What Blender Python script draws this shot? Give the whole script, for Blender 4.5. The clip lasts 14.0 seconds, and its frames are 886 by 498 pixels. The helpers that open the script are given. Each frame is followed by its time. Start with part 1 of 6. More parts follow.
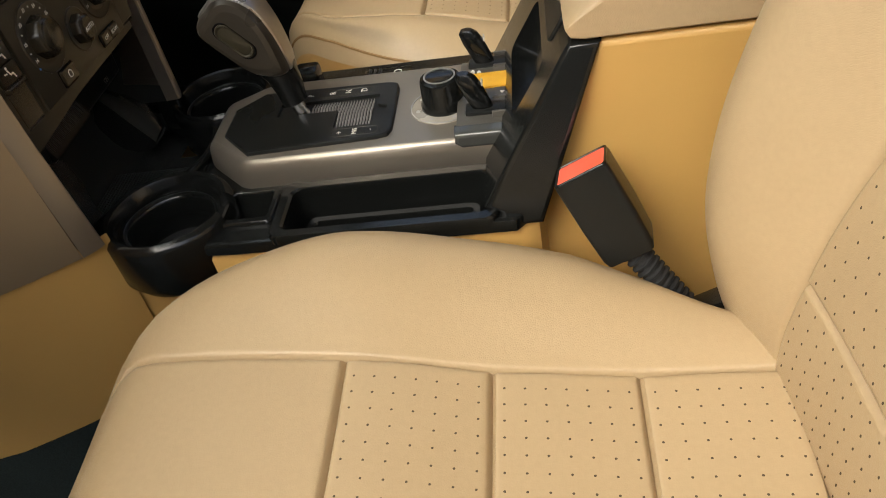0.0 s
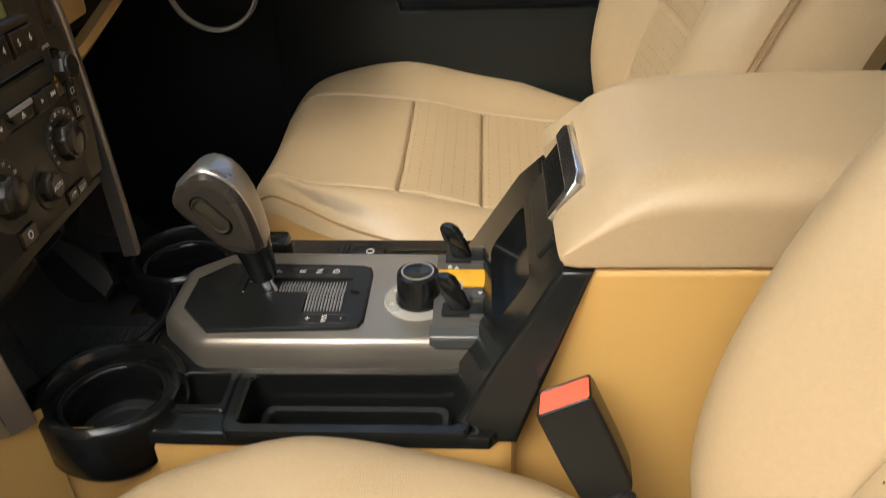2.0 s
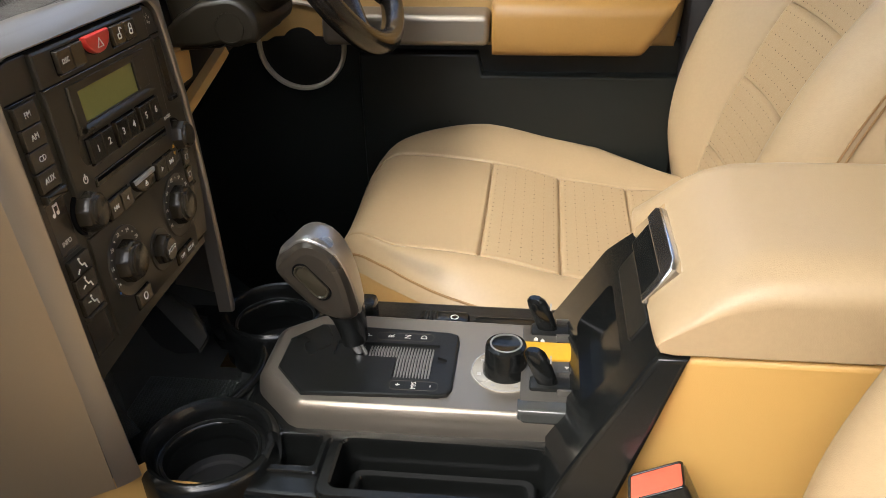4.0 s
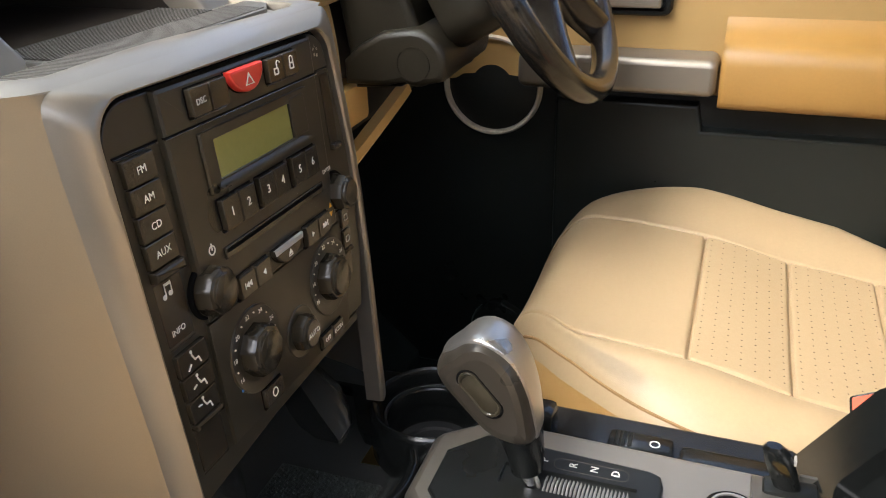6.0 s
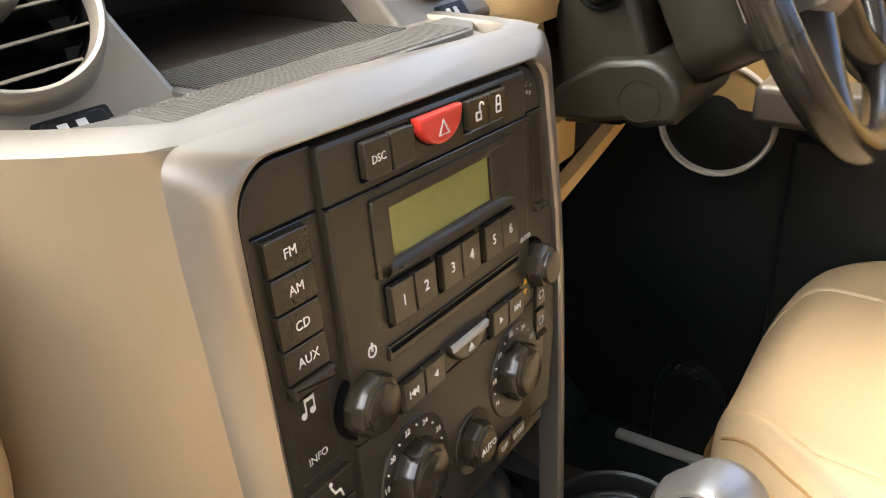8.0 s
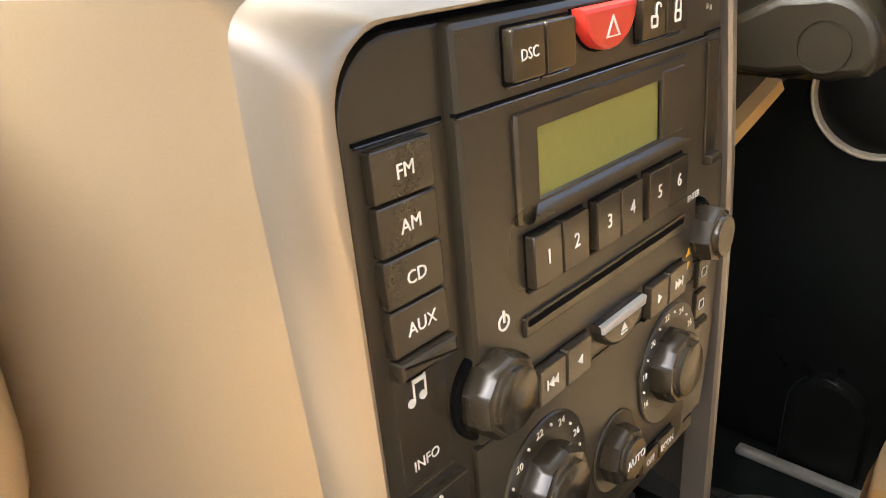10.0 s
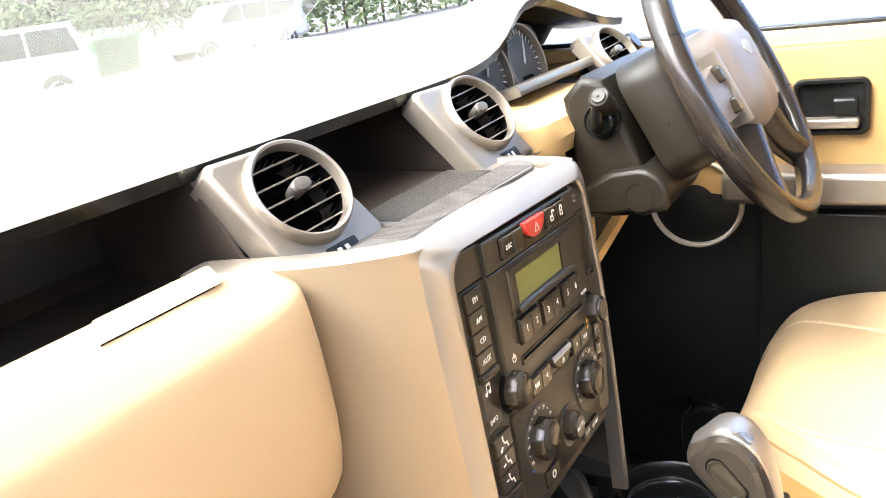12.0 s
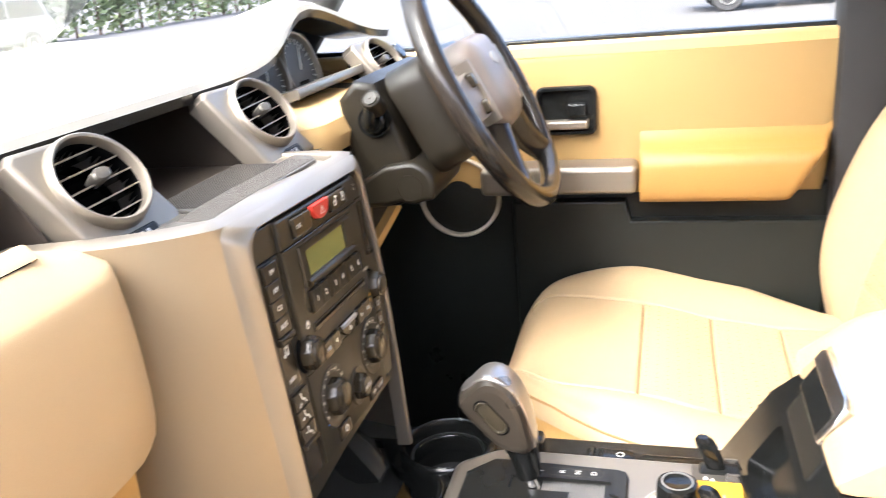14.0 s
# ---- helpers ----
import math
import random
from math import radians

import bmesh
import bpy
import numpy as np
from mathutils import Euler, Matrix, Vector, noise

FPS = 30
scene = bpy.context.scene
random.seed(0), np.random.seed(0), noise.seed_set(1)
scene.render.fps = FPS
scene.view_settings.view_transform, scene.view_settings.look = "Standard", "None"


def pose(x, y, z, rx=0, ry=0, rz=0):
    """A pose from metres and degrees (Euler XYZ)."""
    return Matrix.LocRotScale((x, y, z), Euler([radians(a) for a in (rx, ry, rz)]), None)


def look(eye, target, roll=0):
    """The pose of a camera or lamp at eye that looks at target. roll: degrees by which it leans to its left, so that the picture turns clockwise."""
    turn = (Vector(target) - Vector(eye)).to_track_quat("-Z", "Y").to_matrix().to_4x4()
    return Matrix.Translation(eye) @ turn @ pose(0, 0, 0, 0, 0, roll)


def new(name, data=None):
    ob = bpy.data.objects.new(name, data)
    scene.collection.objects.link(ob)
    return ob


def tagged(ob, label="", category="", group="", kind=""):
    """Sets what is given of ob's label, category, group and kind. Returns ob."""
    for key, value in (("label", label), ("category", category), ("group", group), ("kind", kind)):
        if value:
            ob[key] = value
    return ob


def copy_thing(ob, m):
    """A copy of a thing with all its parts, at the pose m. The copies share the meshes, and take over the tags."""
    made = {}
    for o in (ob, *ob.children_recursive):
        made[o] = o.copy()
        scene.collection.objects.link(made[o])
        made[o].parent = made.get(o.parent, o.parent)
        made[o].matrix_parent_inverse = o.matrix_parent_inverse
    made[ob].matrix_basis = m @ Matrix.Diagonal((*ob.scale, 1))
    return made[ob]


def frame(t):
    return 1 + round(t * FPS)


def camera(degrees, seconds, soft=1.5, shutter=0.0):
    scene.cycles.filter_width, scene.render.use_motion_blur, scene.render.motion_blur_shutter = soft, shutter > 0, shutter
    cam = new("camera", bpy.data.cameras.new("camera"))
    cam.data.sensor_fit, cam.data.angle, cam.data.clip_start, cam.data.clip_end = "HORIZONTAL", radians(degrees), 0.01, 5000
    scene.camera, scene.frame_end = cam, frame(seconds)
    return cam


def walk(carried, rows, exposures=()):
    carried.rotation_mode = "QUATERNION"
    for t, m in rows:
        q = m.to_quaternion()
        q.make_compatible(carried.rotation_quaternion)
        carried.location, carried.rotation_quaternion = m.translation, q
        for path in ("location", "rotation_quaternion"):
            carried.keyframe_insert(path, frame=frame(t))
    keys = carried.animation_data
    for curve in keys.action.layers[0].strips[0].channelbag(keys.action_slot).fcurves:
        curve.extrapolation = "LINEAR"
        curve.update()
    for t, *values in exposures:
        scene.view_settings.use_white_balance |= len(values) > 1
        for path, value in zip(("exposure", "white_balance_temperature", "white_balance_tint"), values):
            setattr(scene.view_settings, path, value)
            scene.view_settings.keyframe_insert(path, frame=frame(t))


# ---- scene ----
cam = camera(56.8, 14.0, soft=0.5, shutter=0.2)
PATH = [
    (0, (0.119, 0.021, 1.254), (-0.184, 1.529, -0.025), -12.3),
    (0.5, (0.119, 0.029, 1.236), (-0.176, 1.484, -0.104), -10.5),
    (1, (0.117, 0.038, 1.228), (-0.145, 1.481, -0.132), -7.3),
    (1.5, (0.09, 0.063, 1.263), (-0.081, 1.566, -0.046), -3.9),
    (2, (0.073, 0.088, 1.302), (-0.035, 1.782, 0.244), -2.1),
    (2.2, (0.06, 0.092, 1.324), (-0.011, 1.813, 0.308), -1.1),
    (4.3, (0.026, 0.081, 1.344), (-0.229, 1.821, 0.392), -1.5),
    (4.5, (0.022, 0.089, 1.339), (-0.254, 1.837, 0.408), -1.5),
    (5, (0.002, 0.138, 1.329), (-0.365, 1.89, 0.438), -2.3),
    (5.5, (-0.015, 0.208, 1.309), (-0.528, 1.924, 0.419), -3.4),
    (6, (-0.032, 0.263, 1.306), (-0.657, 1.941, 0.415), -2.0),
    (6.5, (-0.049, 0.3, 1.32), (-0.768, 1.956, 0.46), -0.6),
    (7, (-0.063, 0.32, 1.333), (-0.868, 1.96, 0.519), -0.2),
    (7.5, (-0.082, 0.341, 1.324), (-0.967, 1.918, 0.471), -0.9),
    (8, (-0.121, 0.393, 1.294), (-1.11, 1.895, 0.418), -1.6),
    (8.5, (-0.161, 0.439, 1.265), (-1.241, 1.879, 0.394), -1.7),
    (9, (-0.2, 0.477, 1.234), (-1.334, 1.88, 0.371), -0.5),
    (9.2, (-0.211, 0.486, 1.224), (-1.354, 1.855, 0.319), 0.2),
    (11.3, (-0.093, 0.243, 1.318), (-1.245, 1.713, 0.602), -8.1),
    (11.5, (-0.077, 0.199, 1.345), (-1.203, 1.709, 0.672), -8.5),
    (12, (-0.041, 0.105, 1.384), (-1.063, 1.707, 0.761), -8.0),
    (12.5, (-0.037, 0.061, 1.387), (-0.989, 1.693, 0.731), -7.0),
    (13, (-0.037, 0.053, 1.384), (-0.977, 1.681, 0.701), -6.8),
    (13.5, (-0.034, 0.037, 1.384), (-0.902, 1.697, 0.682), -6.7),
    (14, (-0.007, 0.004, 1.388), (-0.535, 1.818, 0.732), -5.3),
]
EXPOSURES = [(0.0, 1.28, 6100, 4), (2.2, 1.58, 5950, 5), (4.3, 1.86, 5750, 7), (5.5, 2.12, 5650, 6), (7.0, 2.6, 5600, 7), (8.0, 2.9, 5850, 7), (9.2, 3.15, 6400, 7), (11.3, 3.7, 5750, 10), (12.2, 3.52, 5750, 9), (14.0, 3.3, 5700, 10)]
walk(cam, [(t, look(eye, target, roll)) for t, eye, target, roll in PATH], EXPOSURES)

# ---- light ----
SUN_EL, SUN_AZ = 50.0, 212.0
world = bpy.data.worlds.new("sky")
scene.world = world
world.use_nodes = True
wn = world.node_tree
sky = wn.nodes.new("ShaderNodeTexSky")
sky.sky_type, sky.sun_disc = "NISHITA", False
sky.sun_elevation, sky.sun_rotation = radians(SUN_EL), radians(SUN_AZ)
sky.air_density, sky.dust_density, sky.ozone_density = 0.7, 8.0, 0.4
wn.links.new(sky.outputs[0], wn.nodes["Background"].inputs[0])
wn.nodes["Background"].inputs[1].default_value = 0.15
sun = new("sun", bpy.data.lights.new("sun", "SUN"))
sun.data.energy, sun.data.angle, sun.data.color = 0.9, radians(150), (1.0, 0.925, 0.835)
sun.matrix_world = look((0, 0, 0), (math.sin(radians(SUN_AZ)) * -math.cos(radians(SUN_EL)), -math.cos(radians(SUN_AZ)) * math.cos(radians(SUN_EL)), -math.sin(radians(SUN_EL))))

# ---- materials ----


def mat(name, color, rough=0.5, metal=0.0, grain=0.0, scale=60.0, vary=0.08, coat=0.0, sheen=0.0, stain=0.0, kind="noise", spec=0.5):
    m = bpy.data.materials.new(name)
    m.use_nodes = True
    n, l = m.node_tree.nodes, m.node_tree.links
    b = n["Principled BSDF"]
    b.inputs["Roughness"].default_value, b.inputs["Metallic"].default_value = rough, metal
    b.inputs["Coat Weight"].default_value = coat
    b.inputs["Specular IOR Level"].default_value = spec
    co = n.new("ShaderNodeTexCoord")
    big = n.new("ShaderNodeTexNoise")
    big.inputs["Scale"].default_value, big.inputs["Detail"].default_value = 7.0, 5.0
    l.new(co.outputs["Object"], big.inputs["Vector"])
    fine = n.new("ShaderNodeTexNoise")
    fine.inputs["Scale"].default_value, fine.inputs["Detail"].default_value = scale * 4, 3.0
    l.new(co.outputs["Object"], fine.inputs["Vector"])
    add = n.new("ShaderNodeMath")
    add.operation = "ADD"
    l.new(big.outputs["Fac"], add.inputs[0])
    l.new(fine.outputs["Fac"], add.inputs[1])
    ramp = n.new("ShaderNodeMapRange")
    ramp.inputs[1].default_value, ramp.inputs[2].default_value = 0.6, 1.4
    ramp.inputs[3].default_value, ramp.inputs[4].default_value = 1 - vary, 1 + vary
    l.new(add.outputs[0], ramp.inputs[0])
    mix = n.new("ShaderNodeVectorMath")
    mix.operation = "SCALE"
    mix.inputs[0].default_value = color
    l.new(ramp.outputs[0], mix.inputs["Scale"])
    l.new(mix.outputs[0], b.inputs["Base Color"])
    rr_ = n.new("ShaderNodeMapRange")
    rr_.inputs[1].default_value, rr_.inputs[2].default_value = 0.3, 0.7
    rr_.inputs[3].default_value, rr_.inputs[4].default_value = max(0.02, rough - 0.07), min(1, rough + 0.07)
    l.new(big.outputs["Fac"], rr_.inputs[0])
    l.new(rr_.outputs[0], b.inputs["Roughness"])
    if grain:
        if kind == "leather":
            v = n.new("ShaderNodeTexVoronoi")
            v.feature = "DISTANCE_TO_EDGE"
            v.inputs["Scale"].default_value = scale * 8
            l.new(co.outputs["Object"], v.inputs["Vector"])
            cl = n.new("ShaderNodeMapRange")
            cl.inputs[2].default_value = 0.18
            cl.inputs[4].default_value = 0.55
            l.new(v.outputs["Distance"], cl.inputs[0])
            wr = n.new("ShaderNodeTexNoise")
            wr.inputs["Scale"].default_value, wr.inputs["Detail"].default_value, wr.inputs["Distortion"].default_value = 38.0, 2.0, 1.0
            st = n.new("ShaderNodeMapping")
            st.inputs["Scale"].default_value = (1.7, 0.6, 0.6)
            l.new(co.outputs["Object"], st.inputs["Vector"])
            l.new(st.outputs[0], wr.inputs["Vector"])
            sm = n.new("ShaderNodeMath")
            sm.operation = "MULTIPLY_ADD"
            sm.inputs[1].default_value = 2.8
            l.new(wr.outputs["Fac"], sm.inputs[0])
            l.new(cl.outputs[0], sm.inputs[2])
            height = sm.outputs[0]
        else:
            height = fine.outputs["Fac"]
        bump = n.new("ShaderNodeBump")
        bump.inputs["Strength"].default_value, bump.inputs["Distance"].default_value = grain, 0.0006
        l.new(height, bump.inputs["Height"])
        l.new(bump.outputs[0], b.inputs["Normal"])
    return m


LEATHER = mat("beige_leather", (0.365, 0.268, 0.149), 0.40, grain=0.22, scale=60, vary=0.05, kind="leather")
LEATHER_SIDE = mat("beige_leather_side", (0.42, 0.255, 0.085), 0.45, grain=0.35, scale=60, vary=0.05, kind="leather")
TAN = mat("beige_plastic", (0.47, 0.285, 0.082), 0.5, grain=0.3, scale=250, vary=0.04)
CREAM = mat("cream_soft_plastic", (0.43, 0.292, 0.120), 0.45, grain=0.3, scale=250, vary=0.04)
SILVER = mat("satin_silver_paint", (0.272, 0.241, 0.196), 0.36, metal=0.8, vary=0.03, grain=0.05, scale=300)
# same paint as SILVER, with the beige it reflects put into the colour
SIDE = mat("silver_paint_beige_reflection", (0.268, 0.211, 0.134), 0.40, metal=0.55, vary=0.04, grain=0.05, scale=300)
BLACK = mat("black_plastic", (0.0055, 0.006, 0.0056), 0.17, spec=0.42, grain=0.06, scale=260, vary=0.2)
SOFTBLACK = mat("black_soft_plastic", (0.0065, 0.007, 0.0063), 0.33, spec=0.32, grain=0.3, scale=260, vary=0.2)
PANEL = mat("dark_panel_plastic", (0.0245, 0.0208, 0.0128), 0.34, spec=0.38, grain=0.03, scale=300, vary=0.1)
BUTTON = mat("button_plastic", (0.024, 0.019, 0.0115), 0.22, spec=0.45, grain=0.03, scale=300, vary=0.1)
RUBBER = mat("black_rubber", (0.014, 0.014, 0.014), 0.6, spec=0.3, grain=0.4, scale=200, vary=0.25)
WHEEL_LEATHER = mat("black_wheel_leather", (0.013, 0.0105, 0.008), 0.22, grain=0.12, scale=220, vary=0.05)
CARPET = mat("black_carpet", (0.022, 0.029, 0.028), 0.95, spec=0.1, grain=1.0, scale=150, vary=0.4)
CHROME = mat("polished_chrome", (0.80, 0.80, 0.78), 0.22, metal=1.0, vary=0.02)
# black plastic and rubber lightened in colour for light the enclosed bin lacks
BINPLASTIC = mat("lightened_black_plastic", (0.044, 0.045, 0.041), 0.2, spec=0.7, grain=0.15, scale=260, vary=0.2)
MATRUBBER = mat("lightened_black_rubber", (0.030, 0.034, 0.030), 0.4, spec=0.4, grain=0.3, scale=200, vary=0.2)
ARMTAN = mat("tan_armrest_leather", (0.25, 0.137, 0.032), 0.45, grain=0.2, scale=60, vary=0.05, kind="leather")
RIBGREY = mat("grey_rib_plastic", (0.20, 0.195, 0.18), 0.35, metal=0.3, vary=0.05)
STEEL = mat("dull_steel", (0.45, 0.44, 0.42), 0.3, metal=1.0, vary=0.05)
KNOBSILVER = mat("lever_silver", (0.36, 0.345, 0.32), 0.30, metal=0.9, vary=0.04)
WHITE = mat("white_print", (0.62, 0.60, 0.54), 0.6, vary=0.02)
GREYPRINT = mat("grey_print", (0.30, 0.29, 0.27), 0.5, vary=0.02)
LCD = mat("lcd_glass", (0.20, 0.20, 0.055), 0.25, vary=0.05)
RED = mat("red_plastic", (0.50, 0.035, 0.022), 0.35, vary=0.06)
BUCKLE_RED = mat("buckle_red_plastic", (0.85, 0.13, 0.07), 0.4, vary=0.06)
YELLOW = mat("yellow_plastic", (0.62, 0.33, 0.02), 0.4, vary=0.06)
DASHTOP = mat("dash_top_pad", (0.34, 0.33, 0.285), 0.55, grain=0.4, scale=200, vary=0.05)
GAP = mat("dark_gap", (0.003, 0.003, 0.003), 0.9, spec=0.05)
HOLE = mat("perforation_dark", (0.075, 0.052, 0.028), 0.9)
STITCH = mat("brown_stitching", (0.24, 0.14, 0.05), 0.8)
HEADLINER = mat("grey_headliner", (0.52, 0.49, 0.44), 0.95, grain=0.5, scale=150)

# ---- mesh helpers ----


def crease(bm):
    """Smooth shading with sharp edges at corners and round flat many-sided faces."""
    bm.normal_update()
    for f in bm.faces:
        f.smooth = True
    for e in bm.edges:
        lf = e.link_faces
        if len(lf) == 2:
            e.smooth = not (lf[0].normal.angle(lf[1].normal, 0.0) > 0.66 or max(len(lf[0].verts), len(lf[1].verts)) > 4)


def part(name, bm, material, parent, label="", smooth=True):
    me = bpy.data.meshes.new(name)
    bmesh.ops.recalc_face_normals(bm, faces=bm.faces)
    if smooth:
        crease(bm)
    bm.to_mesh(me)
    bm.free()
    me.materials.append(material)
    ob = new(name, me)
    ob.parent = parent
    if label:
        tagged(ob, label)
    return ob


def thing(name, label, category, m=None, group="", kind=""):
    ob = new(name)
    ob.empty_display_size = 0.02
    ob.matrix_world = m if m is not None else Matrix()
    return tagged(ob, label, category, group, kind)


def solo(name, bm, material, label, category, m=None, kind="", group=""):
    ob = part(name, bm, material, None)
    if m is not None:
        ob.matrix_world = m
    return tagged(ob, label, category, group, kind)


def rr(u0, v0, u1, v1, r, seg=6):
    """A rectangle with rounded corners, counter-clockwise; r may be four radii from the lower left on."""
    rs = r if isinstance(r, (tuple, list)) else (r,) * 4
    pts = []
    for (cu, cv, a), q in zip(((u0, v0, 180), (u1, v0, 270), (u1, v1, 0), (u0, v1, 90)), rs):
        ou, ov = cu + (q if cu == u0 else -q), cv + (q if cv == v0 else -q)
        k = seg if q > 1e-5 else 0
        for i in range(k + 1):
            t = radians(a + 90 * i / max(k, 1))
            pts.append((ou + q * math.cos(t), ov + q * math.sin(t)))
    return pts


def arc(cu, cv, r, a0, a1, n=24):
    return [(cu + r * math.cos(radians(a0 + (a1 - a0) * i / n)), cv + r * math.sin(radians(a0 + (a1 - a0) * i / n))) for i in range(n + 1)]


def circle(cu, cv, r, n=32):
    return arc(cu, cv, r, 0, 360 - 360 / n, n - 1)


def prism(bm, pts, w0, w1, bevel=0.0, m=None, seg=2):
    """A plate with the outline pts from depth w0 to w1, its front edge rounded."""
    steps = [(0, w0)]
    if bevel:
        for i in range(seg + 1):
            a = math.pi / 2 * i / seg
            steps.append((bevel * (1 - math.cos(a)), w1 - bevel + bevel * math.sin(a)))
    else:
        steps.append((0, w1))
    n = len(pts)
    area = sum(pts[i][0] * pts[(i + 1) % n][1] - pts[(i + 1) % n][0] * pts[i][1] for i in range(n))
    if area < 0:
        pts = pts[::-1]
    norm = []
    for i in range(n):
        a, b, c = Vector(pts[i - 1]), Vector(pts[i]), Vector(pts[(i + 1) % n])
        d = ((b - a).normalized() + (c - b).normalized())
        d = d.normalized() if d.length > 1e-9 else (b - a).normalized()
        e = (b - a).normalized()
        cosine = max(0.35, d.dot(e))
        norm.append(Vector((-d.y, d.x)) / cosine)
    rings = []
    for inset, w in steps:
        rings.append([bm.verts.new((m @ Vector((p[0] + q.x * inset, p[1] + q.y * inset, w))) if m else (p[0] + q.x * inset, p[1] + q.y * inset, w)) for p, q in zip(pts, norm)])
    for lo, hi in zip(rings, rings[1:]):
        for i in range(n):
            bm.faces.new((lo[i], lo[(i + 1) % n], hi[(i + 1) % n], hi[i]))
    bm.faces.new(rings[-1])
    bm.faces.new(rings[0][::-1])
    return bm


def ring(bm, outer, inner, w0, w1, bevel=0.0, m=None):
    """A plate with a hole: outer and inner outlines with the same number of points."""
    n = len(outer)
    lay = [(outer, w0, 0), (outer, w1 - bevel, 0), (outer, w1, bevel), (inner, w1, -bevel), (inner, w1 - bevel, 0), (inner, w0, 0)]
    cu, cv = sum(p[0] for p in outer) / n, sum(p[1] for p in outer) / n
    rings = []
    for pts, w, ins in lay:
        row = []
        for p in pts:
            d = Vector((cu - p[0], cv - p[1]))
            q = Vector(p) + (d.normalized() * ins if d.length > 1e-6 else Vector((0, 0)))
            row.append(bm.verts.new((m @ Vector((q.x, q.y, w))) if m else (q.x, q.y, w)))
        rings.append(row)
    for a in range(len(rings)):
        lo, hi = rings[a], rings[(a + 1) % len(rings)]
        for i in range(n):
            bm.faces.new((lo[i], lo[(i + 1) % n], hi[(i + 1) % n], hi[i]))
    return bm


def lathe(bm, profile, m=None, n=32, cap=True):
    """Turns a profile of (radius, height) round the w axis."""
    rows = []
    for r, h in profile:
        rows.append([bm.verts.new((m @ Vector((r * math.cos(2 * math.pi * i / n), r * math.sin(2 * math.pi * i / n), h))) if m else (r * math.cos(2 * math.pi * i / n), r * math.sin(2 * math.pi * i / n), h)) for i in range(n)])
    for lo, hi in zip(rows, rows[1:]):
        for i in range(n):
            bm.faces.new((lo[i], lo[(i + 1) % n], hi[(i + 1) % n], hi[i]))
    if cap:
        bm.faces.new(rows[0][::-1])
        bm.faces.new(rows[-1])
    return bm


def tube(bm, path, radius, n=10, closed=False, squash=1.0):
    """A round bar along a path of points; radius may be one number or one for each point."""
    path = [Vector(p) for p in path]
    k = len(path)
    rows, side = [], None
    for i, p in enumerate(path):
        a = path[i - 1] if (i or closed) else p
        b = path[(i + 1) % k] if (i < k - 1 or closed) else p
        t = (b - a).normalized()
        if side is None:
            side = t.orthogonal().normalized()
        side = (side - t * side.dot(t)).normalized()
        up = t.cross(side)
        r = radius[i] if isinstance(radius, (list, tuple)) else radius
        rows.append([bm.verts.new(p + side * r * math.cos(2 * math.pi * j / n) + up * r * squash * math.sin(2 * math.pi * j / n)) for j in range(n)])
    pairs = list(zip(rows, rows[1:])) + ([(rows[-1], rows[0])] if closed else [])
    for lo, hi in pairs:
        for j in range(n):
            bm.faces.new((lo[j], lo[(j + 1) % n], hi[(j + 1) % n], hi[j]))
    if not closed:
        bm.faces.new(rows[0][::-1])
        bm.faces.new(rows[-1])
    return bm


def box(bm, a, b, bevel=0.0, m=None, seg=2):
    """A block from corner a to corner b."""
    made = bmesh.ops.create_cube(bm, size=1.0)["verts"]
    for v in made:
        v.co = Vector([a[i] + (v.co[i] + 0.5) * (b[i] - a[i]) for i in range(3)])
    if bevel:
        edges = list({e for v in made for e in v.link_edges})
        res = bmesh.ops.bevel(bm, geom=edges, offset=bevel, segments=seg, affect="EDGES", profile=0.5)
        made = list({v for f in res["faces"] for v in f.verts} | {v for v in made if v.is_valid})
    if m:
        for v in made:
            v.co = m @ v.co
    return bm


def loft(bm, rows, close_u=False, cap=False):
    """A skin over rows of points."""
    vs = [[bm.verts.new(p) for p in row] for row in rows]
    n = len(vs[0])
    for lo, hi in zip(vs, vs[1:]):
        for i in range(n if close_u else n - 1):
            bm.faces.new((lo[i], lo[(i + 1) % n], hi[(i + 1) % n], hi[i]))
    if cap:
        bm.faces.new(vs[0][::-1])
        bm.faces.new(vs[-1])
    return bm


def axes(o, u, v, w):
    return Matrix(((u[0], v[0], w[0], o[0]), (u[1], v[1], w[1], o[1]), (u[2], v[2], w[2], o[2]), (0, 0, 0, 1)))


def text(name, body, size, m, material, parent, label="", align="CENTER"):
    cu = bpy.data.curves.new(name, "FONT")
    cu.body, cu.size, cu.align_x, cu.align_y, cu.extrude = body, size, align, "CENTER", 0.00015
    cu.resolution_u = 2
    tmp = bpy.data.objects.new("tmp", cu)
    scene.collection.objects.link(tmp)
    me = bpy.data.meshes.new_from_object(tmp.evaluated_get(bpy.context.evaluated_depsgraph_get()))
    bpy.data.objects.remove(tmp)
    bpy.data.curves.remove(cu)
    me.materials.clear()
    me.materials.append(material)
    ob = new(name, me)
    ob.parent, ob.matrix_local = parent, m
    if label:
        tagged(ob, label)
    return ob


B = bmesh.new


